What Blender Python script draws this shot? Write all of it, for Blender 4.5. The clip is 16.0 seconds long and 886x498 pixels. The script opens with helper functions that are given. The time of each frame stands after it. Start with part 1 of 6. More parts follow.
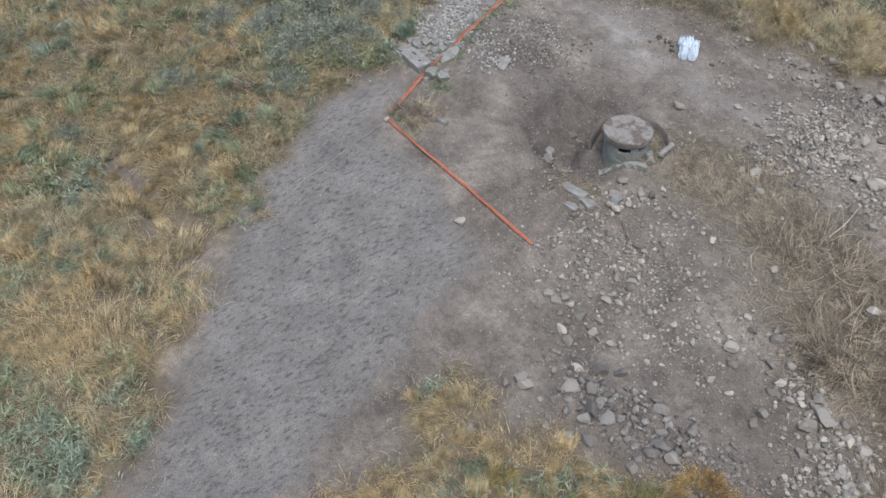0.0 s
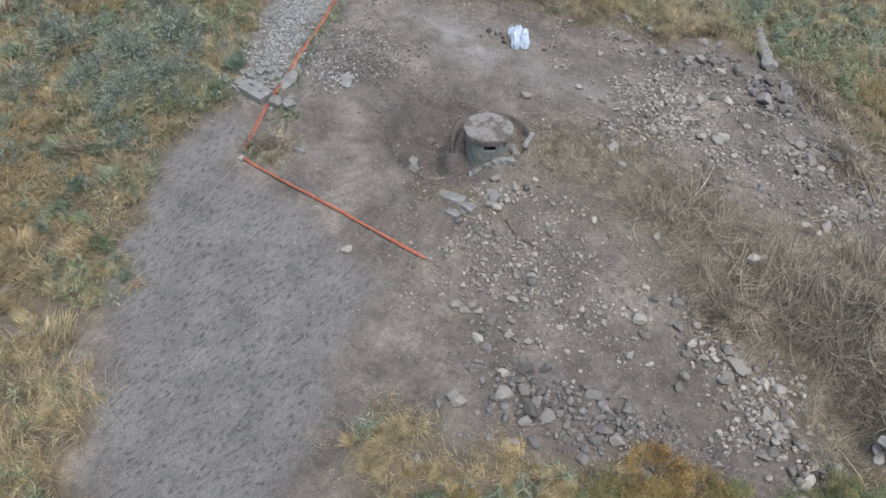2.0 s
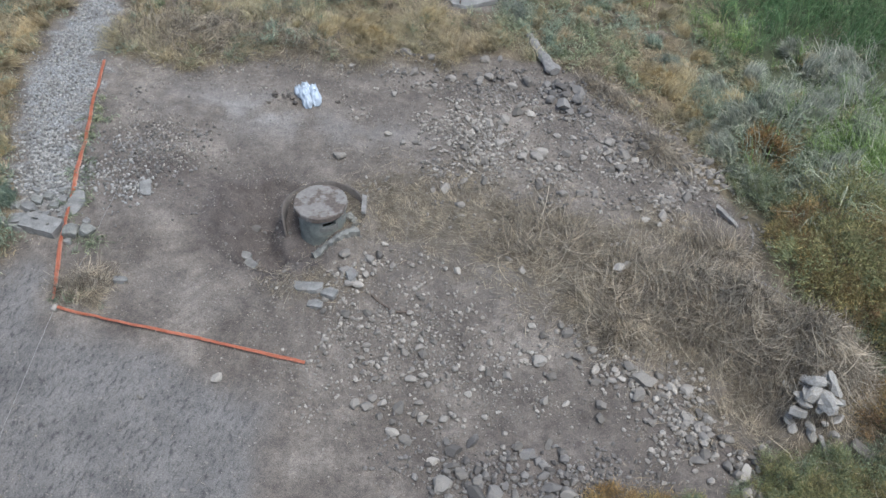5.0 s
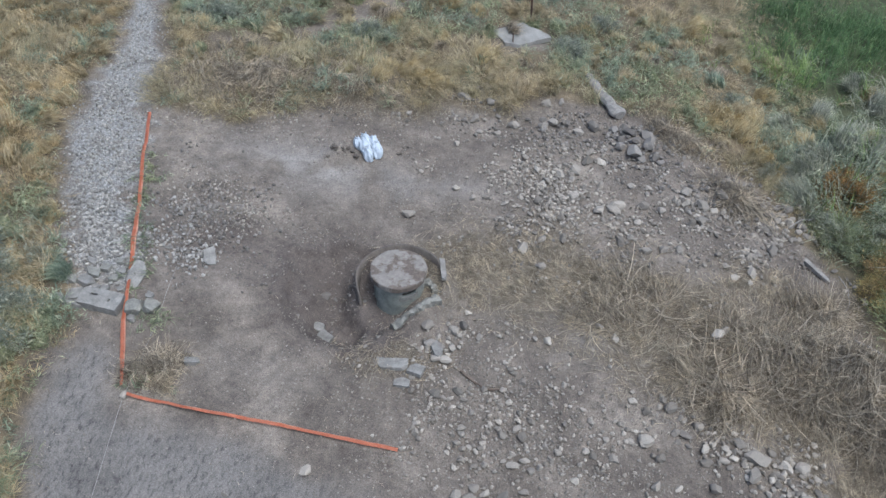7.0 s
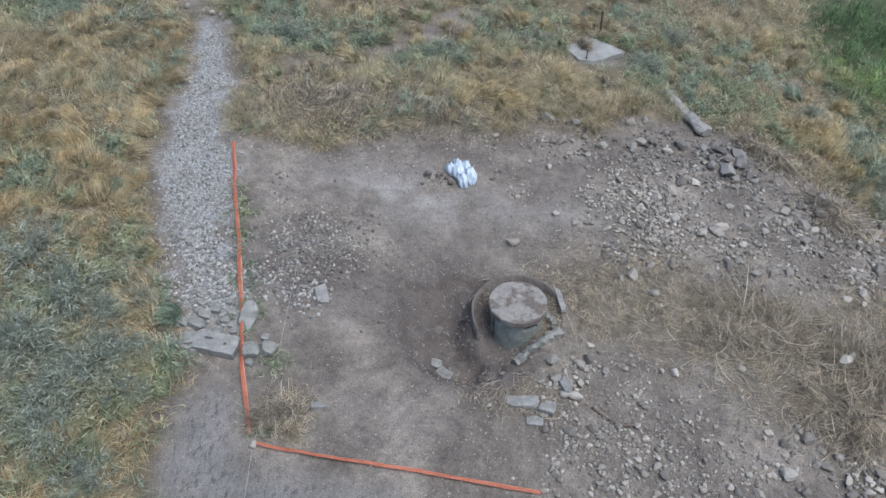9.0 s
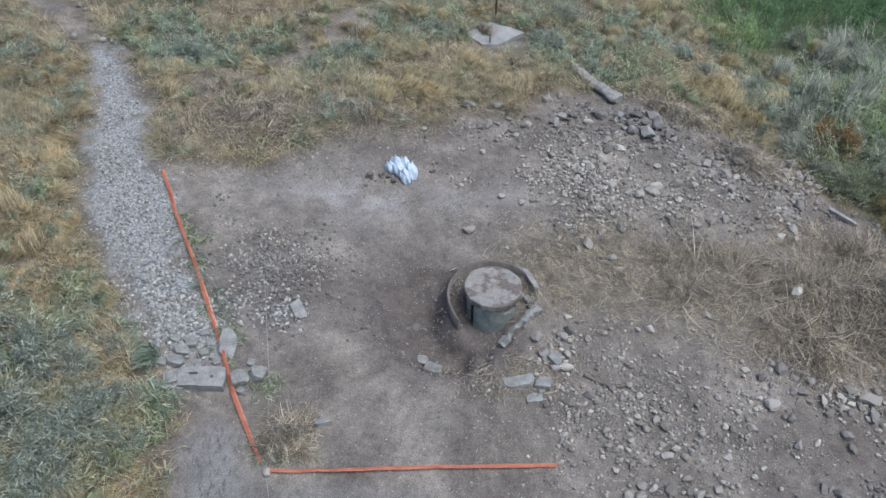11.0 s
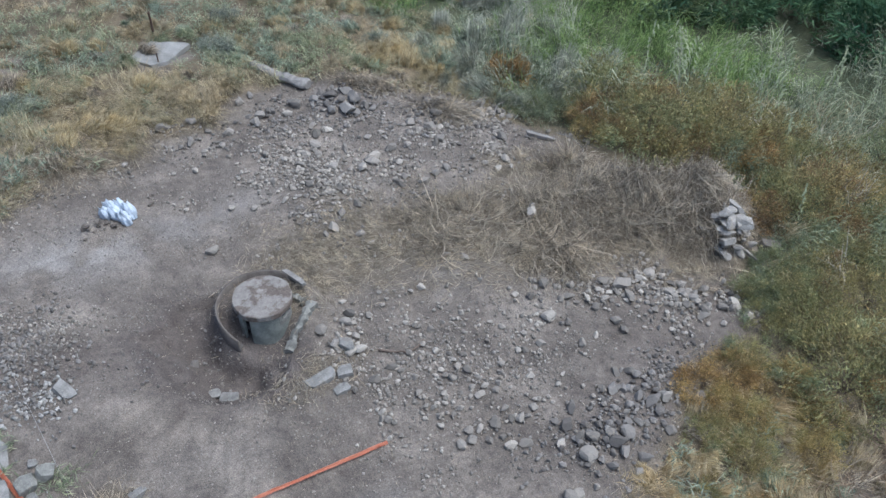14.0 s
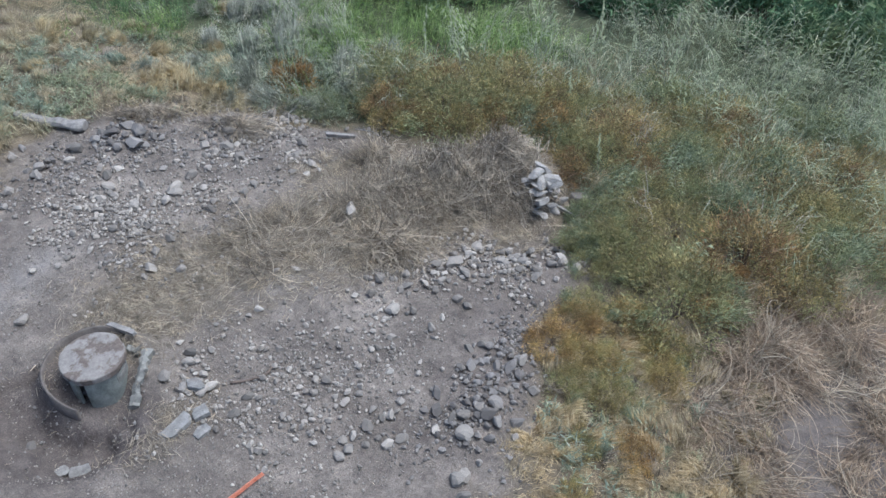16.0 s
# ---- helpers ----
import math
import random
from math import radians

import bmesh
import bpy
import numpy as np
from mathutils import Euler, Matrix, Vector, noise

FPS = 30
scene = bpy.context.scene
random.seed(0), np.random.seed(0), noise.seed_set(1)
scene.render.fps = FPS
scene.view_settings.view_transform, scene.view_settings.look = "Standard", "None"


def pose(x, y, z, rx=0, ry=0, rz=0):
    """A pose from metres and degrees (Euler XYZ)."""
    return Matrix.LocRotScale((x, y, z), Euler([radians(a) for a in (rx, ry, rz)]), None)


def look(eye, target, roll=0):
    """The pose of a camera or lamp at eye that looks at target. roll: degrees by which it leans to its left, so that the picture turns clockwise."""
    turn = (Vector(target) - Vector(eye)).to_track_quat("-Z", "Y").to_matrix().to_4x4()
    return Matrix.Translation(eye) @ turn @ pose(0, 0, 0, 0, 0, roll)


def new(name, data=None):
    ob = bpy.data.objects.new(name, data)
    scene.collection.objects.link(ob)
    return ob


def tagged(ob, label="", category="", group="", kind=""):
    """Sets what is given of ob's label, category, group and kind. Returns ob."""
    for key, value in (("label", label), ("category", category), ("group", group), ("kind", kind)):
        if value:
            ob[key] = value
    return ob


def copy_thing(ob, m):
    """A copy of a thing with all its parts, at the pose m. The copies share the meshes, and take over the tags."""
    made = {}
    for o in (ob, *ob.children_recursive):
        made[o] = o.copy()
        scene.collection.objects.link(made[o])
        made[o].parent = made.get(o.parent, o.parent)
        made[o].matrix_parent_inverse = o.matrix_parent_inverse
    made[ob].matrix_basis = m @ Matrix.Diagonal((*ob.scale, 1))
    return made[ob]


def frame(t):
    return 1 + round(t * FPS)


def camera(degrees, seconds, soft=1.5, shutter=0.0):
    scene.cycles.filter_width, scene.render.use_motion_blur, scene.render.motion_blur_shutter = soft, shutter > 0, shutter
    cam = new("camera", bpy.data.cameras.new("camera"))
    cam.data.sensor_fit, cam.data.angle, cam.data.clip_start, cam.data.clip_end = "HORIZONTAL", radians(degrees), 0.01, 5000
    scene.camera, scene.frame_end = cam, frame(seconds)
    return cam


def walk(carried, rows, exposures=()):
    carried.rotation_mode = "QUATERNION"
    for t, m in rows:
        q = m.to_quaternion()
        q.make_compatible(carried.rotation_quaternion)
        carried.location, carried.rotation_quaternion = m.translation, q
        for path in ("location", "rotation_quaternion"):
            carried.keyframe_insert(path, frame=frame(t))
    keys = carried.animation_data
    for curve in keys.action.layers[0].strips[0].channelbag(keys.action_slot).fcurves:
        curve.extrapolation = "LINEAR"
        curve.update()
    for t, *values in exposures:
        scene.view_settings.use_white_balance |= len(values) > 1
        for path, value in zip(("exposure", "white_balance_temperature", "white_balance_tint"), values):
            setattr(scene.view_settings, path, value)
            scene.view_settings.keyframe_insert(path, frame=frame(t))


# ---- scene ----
cam = camera(52.2, 16.0, soft=1.5)
PATH = [  # seconds, place in metres, pitch, roll, heading in degrees
    (0.00, (11.267, -13.955, 12.977), (46.79, -0.16, 50.88)),
    (0.50, (10.848, -14.213, 12.994), (46.69, -0.09, 47.56)),
    (1.00, (10.414, -14.434, 12.997), (46.68, -0.13, 43.09)),
    (1.50, (9.924, -14.617, 12.994), (46.70, -0.10, 38.09)),
    (2.00, (9.428, -14.722, 13.007), (46.73, -0.02, 34.07)),
    (2.50, (8.921, -14.755, 13.046), (46.77, 0.02, 30.36)),
    (3.00, (8.409, -14.717, 13.085), (46.78, 0.01, 26.42)),
    (3.50, (7.896, -14.643, 13.154), (46.80, -0.04, 22.38)),
    (4.00, (7.368, -14.468, 13.234), (46.77, -0.06, 18.31)),
    (4.20, (7.143, -14.376, 13.261), (46.77, -0.04, 16.60)),
    (4.62, (6.678, -14.191, 13.318), (46.78, -0.03, 13.64)),
    (5.04, (6.190, -13.963, 13.366), (46.80, -0.01, 11.60)),
    (5.46, (5.681, -13.702, 13.407), (46.83, 0.01, 10.36)),
    (5.88, (5.157, -13.421, 13.444), (46.86, 0.03, 9.78)),
    (6.30, (4.620, -13.128, 13.480), (46.87, 0.04, 9.75)),
    (6.50, (4.365, -12.989, 13.496), (46.92, 0.07, 9.85)),
    (7.00, (3.715, -12.639, 13.542), (47.02, 0.10, 10.08)),
    (7.50, (3.070, -12.411, 13.582), (47.01, 0.16, 10.42)),
    (8.00, (2.369, -12.300, 13.620), (46.99, 0.14, 10.54)),
    (8.20, (2.071, -12.281, 13.640), (46.98, 0.07, 10.36)),
    (8.62, (1.394, -12.240, 13.686), (46.94, 0.06, 9.65)),
    (9.04, (0.629, -12.257, 13.742), (46.84, 0.04, 7.86)),
    (9.46, (-0.123, -12.305, 13.795), (46.71, 0.01, 5.36)),
    (9.88, (-0.760, -12.357, 13.829), (46.61, -0.01, 2.54)),
    (10.30, (-1.180, -12.387, 13.829), (46.57, -0.02, -0.22)),
    (10.50, (-1.336, -12.398, 13.828), (46.55, -0.04, -1.41)),
    (11.00, (-1.644, -12.405, 13.794), (46.55, -0.02, -4.56)),
    (11.50, (-1.865, -12.413, 13.738), (46.57, 0.00, -8.13)),
    (12.00, (-2.067, -12.382, 13.711), (46.50, 0.06, -12.04)),
    (12.50, (-2.266, -12.325, 13.676), (46.46, 0.13, -16.42)),
    (13.00, (-2.508, -12.255, 13.619), (46.49, 0.10, -20.58)),
    (13.50, (-2.724, -12.187, 13.563), (46.57, 0.12, -25.24)),
    (14.00, (-2.929, -12.061, 13.507), (46.60, 0.09, -31.10)),
    (14.50, (-3.131, -11.898, 13.424), (46.68, -0.05, -36.40)),
    (15.00, (-3.291, -11.733, 13.363), (46.67, -0.04, -40.80)),
    (15.50, (-3.385, -11.637, 13.322), (46.80, 0.07, -45.46)),
    (16.00, (-3.404, -11.554, 13.306), (46.80, 0.05, -48.55)),
]
walk(cam, [(t, pose(*p, rx, 0, rz) @ pose(0, 0, 0, 0, 0, roll)) for t, p, (rx, roll, rz) in PATH],
     [(0.0, 0.29, 5800, 8), (4.0, 0.27, 5610, 6), (8.0, 0.29, 5500, 7), (12.5, 0.33, 5410, 7), (14.0, 0.35, 5380, 7), (16.0, 0.51, 5330, 8)])

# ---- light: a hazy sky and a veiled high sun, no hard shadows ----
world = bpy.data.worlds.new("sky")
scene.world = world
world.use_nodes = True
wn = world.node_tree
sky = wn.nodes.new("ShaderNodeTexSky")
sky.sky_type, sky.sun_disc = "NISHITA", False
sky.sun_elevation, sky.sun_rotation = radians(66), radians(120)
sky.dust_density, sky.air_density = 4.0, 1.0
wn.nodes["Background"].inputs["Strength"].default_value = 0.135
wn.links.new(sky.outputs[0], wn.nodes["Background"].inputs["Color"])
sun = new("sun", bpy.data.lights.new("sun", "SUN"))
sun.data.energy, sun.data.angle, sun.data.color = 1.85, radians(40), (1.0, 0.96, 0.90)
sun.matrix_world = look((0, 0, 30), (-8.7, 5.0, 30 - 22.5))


# ---- noise and plan helpers ----
_perm = np.random.RandomState(7).rand(512, 512)


def vnoise(x, y, s, seed=0):
    """Smooth value noise in 0..1 with cells of s metres."""
    x, y = np.asarray(x, float) / s + 57.3 * seed + 200, np.asarray(y, float) / s + 31.7 * seed + 200
    i, j = np.floor(x).astype(int), np.floor(y).astype(int)
    u, v = x - i, y - j
    u, v = u * u * (3 - 2 * u), v * v * (3 - 2 * v)
    g = lambda a, b: _perm[a % 512, b % 512]
    return (g(i, j) * (1 - u) + g(i + 1, j) * u) * (1 - v) + (g(i, j + 1) * (1 - u) + g(i + 1, j + 1) * u) * v


def fbm(x, y, s, octaves=4, seed=0):
    total, amp, norm = 0.0, 1.0, 0.0
    for k in range(octaves):
        total = total + amp * vnoise(x, y, s / 2 ** k, seed + k)
        norm += amp
        amp *= 0.5
    return total / norm


def inside(poly, x, y):
    """Signed distance to a polygon, positive inside."""
    x, y = np.asarray(x, float), np.asarray(y, float)
    best, odd = np.full(x.shape, 1e9), np.zeros(x.shape, bool)
    for (ax, ay), (bx, by) in zip(poly, poly[1:] + poly[:1]):
        ex, ey = bx - ax, by - ay
        t = np.clip(((x - ax) * ex + (y - ay) * ey) / (ex * ex + ey * ey + 1e-12), 0, 1)
        best = np.minimum(best, np.hypot(x - ax - t * ex, y - ay - t * ey))
        odd ^= ((ay > y) != (by > y)) & (x < ex * (y - ay) / (ey if abs(ey) > 1e-9 else 1e-9) + ax)
    return np.where(odd, best, -best)


def step(a, b, v):
    t = np.clip((v - a) / (b - a), 0, 1)
    return t * t * (3 - 2 * t)


def blob(x, y, cx, cy, rx, ry, turn=0.0):
    """A soft hill in 0..1 with the given half-widths."""
    c, s = math.cos(radians(turn)), math.sin(radians(turn))
    dx, dy = np.asarray(x) - cx, np.asarray(y) - cy
    return np.exp(-((dx * c + dy * s) / rx) ** 2 - ((-dx * s + dy * c) / ry) ** 2)


# the bare site: the track, the cleared platform and the gravel path
BARE = [(1.6, -14.0), (0.0, -11.7), (-0.6, -11.2), (-1.5, -10.2), (-3.1, -8.4), (-4.3, -7.0), (-5.0, -5.6), (-5.6, -4.3), (-5.8, -2.9),
        (-5.8, -1.7), (-6.1, -0.6), (-6.7, 0.1), (-7.7, 1.7), (-8.2, 3.0), (-8.7, 5.0), (-9.1, 8.1), (-9.7, 10.0), (-11.7, 12.5), (-14.5, 15.6)]
BARE += [(-12.6, 15.4), (-9.9, 11.3), (-8.4, 9.5), (-7.7, 7.5), (-7.2, 5.6), (-6.8, 4.9), (-5.9, 5.3), (-4.5, 5.2), (-2.9, 6.1), (-1.7, 6.7),
         (-0.2, 7.3), (1.9, 7.4), (3.2, 8.4), (4.9, 8.6), (6.3, 7.8), (7.3, 7.1), (8.3, 6.5), (9.3, 5.0), (10.1, 3.6), (10.0, 2.2), (11.0, 1.0)]
BARE += [(12.6, -0.2), (12.3, -2.2), (10.4, -2.6), (10.1, -4.5), (8.2, -4.3), (6.6, -5.3), (5.0, -6.0), (4.2, -6.6), (3.2, -6.3),
         (2.4, -6.8), (2.3, -7.6), (3.3, -8.3), (3.0, -10.3), (3.8, -14.0)]
ROAD = [(1.6, -14.0), (0.0, -11.7), (-1.5, -10.2), (-3.1, -8.4), (-4.6, -7.0), (-5.2, -5.6), (-5.7, -4.3), (-5.7, -2.6), (-5.2, -1.7), (-4.4, -2.6),
        (-4.0, -3.5), (-1.0, -3.7), (0.9, -4.2), (1.4, -6.2), (1.9, -8.2), (2.7, -10.3), (3.6, -14.0)]
GRAVEL = [(-5.9, -0.9), (-6.6, 0.0), (-7.5, 1.6), (-8.1, 3.0), (-8.5, 5.0), (-9.0, 8.1), (-9.6, 10.0), (-9.3, 10.4), (-8.9, 10.3),
          (-8.5, 9.5), (-7.8, 7.5), (-7.3, 5.6), (-6.9, 4.5), (-6.4, 2.6), (-5.8, 0.8), (-5.1, -0.5)]
MAT = [(8.5, -7.4), (10.2, -7.5), (12.2, -8.2), (14.2, -10.6), (12.0, -15.0), (6.6, -15.0), (7.2, -9.8), (8.0, -8.6)]   # flattened dead reeds
PIT = [(-1.95, 0.95), (-1.85, -0.2), (-1.6, -0.9), (-1.0, -1.3), (0.0, -1.3), (0.4, -0.75), (0.5, 0.5), (-0.2, 1.4), (-1.2, 1.5)]   # dug hollow beside the post
BOX = (0.43, 0.53)      # the middle of the concrete post


def bare_in(x, y):
    """Signed distance into the bare ground: the site and a washed-out gully beside the track."""
    gully = [(-7.3, -8.7), (-5.6, -9.0), (-4.2, -8.8), (-3.0, -8.3), (-2.6, -9.0), (-3.4, -9.3), (-4.6, -9.6), (-5.8, -9.6), (-7.4, -9.2)]
    trail = [(-6.6, 8.3), (-5.6, 9.1), (-4.4, 10.0), (-3.4, 11.4), (-2.6, 12.8), (-1.9, 12.6), (-2.6, 11.3), (-3.6, 9.8), (-4.6, 8.8), (-5.4, 8.2), (-6.3, 7.7)]
    pad = 0.75 - np.hypot(np.asarray(x) - 1.8, np.asarray(y) - 11.4)
    dug = np.maximum(np.maximum(inside(gully, x, y), inside(trail, x, y)), pad)
    return np.maximum(np.maximum(inside(BARE, x, y), dug), inside(MAT, x, y))


def ground_z(x, y):
    x, y = np.asarray(x, float), np.asarray(y, float)
    lim = lambda v, a: a * np.tanh(v / a)
    z = -0.156 - 0.0892 * np.where(x > 0, lim(x, 26), lim(x, 40))
    ys = np.where(y < 0, 0.1007 * lim(y, 30), 0.0094 * lim(y, 60))
    z = z + ys - 0.9 * step(13, 20, x) * step(8, -2, y)
    # the pit at the doorway: a dug hollow with a crumbling cut edge
    rough = fbm(x, y, 0.5, 4, 3) - 0.5
    dug = inside(PIT, x, y) + 0.55 * rough
    z = z - 0.22 * step(-0.03, 0.13, dug) - 0.52 * step(0.05, 0.85, dug)
    z = z + step(-0.4, 0.1, dug) * (0.2 * rough + 0.14 * (fbm(x, y, 0.24, 3, 17) - 0.5))
    # loose soil lies against the post, lower towards the doorway
    dx, dy = x - BOX[0], y - BOX[1]
    ring = np.hypot(dx, dy)
    open_side = step(0.0, 0.9, (-0.62 * dx - 0.78 * dy) / (ring + 0.05))
    near = step(1.3, 0.9, ring)
    z = z * (1 - near) + (-0.02 - 0.10 * dx - 0.52 * open_side + 0.05 * rough) * near
    z = z - 0.13 * step(0.93, 0.82, np.hypot(dx, dy - 0.1)) * (1 - open_side)
    # the ground falls away to the ditch in the north-east and at the eastern edge
    z = z - 0.55 * step(6.0, 10.5, x) * step(1.5, 5.5, y) - 0.2 * step(6.0, 8.5, x) * step(2.0, 0.0, y) * step(-4.5, -3.0, y)
    # the bank of brush, and low banks elsewhere
    z = z + 0.30 * blob(x, y, 8.6, 0.5, 1.6, 0.7, -22) + 0.75 * blob(x, y, 10.2, -0.1, 1.3, 0.6, -25) + 0.80 * blob(x, y, 11.4, -0.9, 0.9, 0.75) + 0.45 * blob(x, y, 11.18, -1.8, 0.6, 0.5)
    z = z + 0.8 * np.clip(blob(x, y, 9.8, 0.0, 2.2, 0.9, -20), 0, 0.8) * (fbm(x, y, 0.8, 3, 19) - 0.45)
    z = z + 0.18 * blob(x, y, -1.8, 4.5, 0.5, 0.3) + 0.2 * blob(x, y, 5.4, 7.1, 0.7, 0.7) + 0.22 * blob(x, y, 7.9, 5.9, 0.6, 0.4)
    z = z + 0.22 * blob(x, y, 5.4, -5.0, 1.2, 0.8) + 0.28 * blob(x, y, -2.9, -0.6, 1.3, 0.9) + 0.2 * blob(x, y, 8.9, -2.9, 1.6, 0.7, -25)
    z = z + 0.35 * blob(x, y, -3.5, 7.6, 2.6, 1.1) + 0.25 * blob(x, y, -3.9, 1.2, 1.0, 1.0)
    z = z - 0.22 * blob(x, y, -5.6, -9.2, 1.7, 0.28, 5)
    bare = step(-0.3, 0.5, bare_in(x, y))
    road = step(0.0, 0.5, inside(ROAD, x, y))
    z = z + (fbm(x, y, 1.6, 4, 1) - 0.5) * (0.12 + 0.22 * (1 - bare))
    z = z + (fbm(x, y, 0.32, 3, 11) - 0.5) * (0.075 - 0.03 * road)
    # the crumbled tracks on the road run along it
    along = x * 0.53 - y * 0.85 + 0.5 * np.sin(y * 0.6)
    across = x * 0.85 + y * 0.53
    z = z + road * 0.055 * (fbm(across, along * 0.45, 0.2, 2, 21) - 0.5)
    return z


# ---- materials ----
def material(name, rough=0.9):
    m = bpy.data.materials.new(name)
    m.use_nodes = True
    b = m.node_tree.nodes["Principled BSDF"]
    b.inputs["Roughness"].default_value = rough
    b.inputs["Specular IOR Level"].default_value = 0.25
    return m, m.node_tree, b


def node(nt, kind, **props):
    n = nt.nodes.new(kind)
    for k, v in props.items():
        n.inputs[k].default_value = v
    return n


def ramp(nt, source, stops):
    r = nt.nodes.new("ShaderNodeValToRGB")
    while len(r.color_ramp.elements) < len(stops):
        r.color_ramp.elements.new(0.5)
    for e, (p, c) in zip(r.color_ramp.elements, stops):
        e.position, e.color = p, (*c, 1)
    nt.links.new(source, r.inputs[0])
    return r.outputs[0]


def mix(nt, fac, a, b, how="MIX"):
    m = nt.nodes.new("ShaderNodeMix")
    m.data_type, m.blend_type = "RGBA", how
    for sock, v in ((0, fac), (6, a), (7, b)):
        if isinstance(v, (int, float)):
            m.inputs[sock].default_value = v
        elif isinstance(v, tuple):
            m.inputs[sock].default_value = (*v, 1)
        else:
            nt.links.new(v, m.inputs[sock])
    return m.outputs[2]


def bump(nt, b, height, strength, distance):
    n = node(nt, "ShaderNodeBump", Strength=strength, Distance=distance)
    nt.links.new(height, n.inputs["Height"])
    nt.links.new(n.outputs[0], b.inputs["Normal"])


def tex(nt, scale, detail=6.0, rough=0.6, kind="ShaderNodeTexNoise", coord="Object"):
    c = nt.nodes.new("ShaderNodeTexCoord")
    n = nt.nodes.new(kind)
    n.inputs["Scale"].default_value = scale
    if kind == "ShaderNodeTexNoise":
        n.inputs["Detail"].default_value, n.inputs["Roughness"].default_value = detail, rough
    nt.links.new(c.outputs[coord], n.inputs["Vector"])
    return n.outputs[0]


def attr(nt, name):
    a = nt.nodes.new("ShaderNodeAttribute")
    a.attribute_name = name
    return a.outputs["Fac"]


def streaks(nt, turn, scale, stretch, detail=5.0):
    """Noise drawn out along one direction of the plan."""
    c = nt.nodes.new("ShaderNodeTexCoord")
    m = nt.nodes.new("ShaderNodeMapping")
    m.inputs["Rotation"].default_value = (0, 0, radians(turn))
    m.inputs["Scale"].default_value = (scale, scale / stretch, scale)
    n = nt.nodes.new("ShaderNodeTexNoise")
    n.inputs["Scale"].default_value, n.inputs["Detail"].default_value, n.inputs["Roughness"].default_value = 1.0, detail, 0.6
    nt.links.new(c.outputs["Object"], m.inputs["Vector"])
    nt.links.new(m.outputs[0], n.inputs["Vector"])
    return n.outputs[0]


def ground_material():
    m, nt, b = material("earth", 0.95)
    base = ramp(nt, tex(nt, 0.8, 10, 0.68), [(0.3, (0.103, 0.088, 0.074)), (0.5, (0.186, 0.160, 0.134)), (0.68, (0.305, 0.266, 0.222))])
    mottle = ramp(nt, tex(nt, 6.0, 8, 0.75), [(0.32, (0.60, 0.58, 0.58)), (0.5, (1.0, 0.99, 0.98)), (0.68, (1.32, 1.30, 1.26))])
    base = mix(nt, 0.8, base, mottle, "MULTIPLY")
    road = ramp(nt, tex(nt, 1.1, 8, 0.65), [(0.3, (0.150, 0.139, 0.127)), (0.7, (0.238, 0.220, 0.199))])
    rut = streaks(nt, -32, 13.0, 2.3)
    # the small shadows in the tread marks are painted in: low spots go dark
    road = mix(nt, 0.9, road, ramp(nt, rut, [(0.34, (0.50, 0.50, 0.51)), (0.46, (0.98, 0.98, 0.98)), (0.7, (1.22, 1.21, 1.20))]), "MULTIPLY")
    gravel = ramp(nt, tex(nt, 17, 5, 0.85), [(0.36, (0.14, 0.136, 0.127)), (0.5, (0.27, 0.263, 0.248)), (0.64, (0.52, 0.51, 0.485))])
    straw = ramp(nt, tex(nt, 7, 8, 0.8), [(0.3, (0.14, 0.118, 0.09)), (0.7, (0.33, 0.28, 0.205))])
    litter = ramp(nt, tex(nt, 1.6, 9, 0.75), [(0.3, (0.075, 0.064, 0.046)), (0.55, (0.19, 0.152, 0.10)), (0.75, (0.34, 0.27, 0.165))])
    # dark earth tone: damp soil, and the shade coloured into the pit
    damp_shade = ramp(nt, tex(nt, 3, 8, 0.7), [(0.3, (0.078, 0.064, 0.056)), (0.7, (0.168, 0.141, 0.123))])
    c = mix(nt, attr(nt, "road"), base, road)
    c = mix(nt, attr(nt, "gravel"), c, gravel)
    c = mix(nt, attr(nt, "straw"), c, straw)
    c = mix(nt, attr(nt, "damp_shade"), c, damp_shade)
    c = mix(nt, attr(nt, "dust"), c, ramp(nt, tex(nt, 2.2, 9, 0.7), [(0.35, (0.215, 0.196, 0.176)), (0.65, (0.385, 0.353, 0.315))]))
    c = mix(nt, attr(nt, "litter"), c, litter)
    c = mix(nt, attr(nt, "lush"), c, ramp(nt, tex(nt, 3, 8, 0.7), [(0.3, (0.045, 0.055, 0.03)), (0.7, (0.13, 0.135, 0.075))]))
    fine = ramp(nt, tex(nt, 42, 4, 0.75), [(0.34, (0.48, 0.48, 0.48)), (0.66, (1.5, 1.49, 1.45))])
    c = mix(nt, 0.8, c, fine, "MULTIPLY")
    nt.links.new(c, b.inputs["Base Color"])
    h = nt.nodes.new("ShaderNodeMath")
    nt.links.new(tex(nt, 22, 8, 0.8), h.inputs[0])
    nt.links.new(rut, h.inputs[1])
    bump(nt, b, h.outputs[0], 0.7, 0.045)
    return m


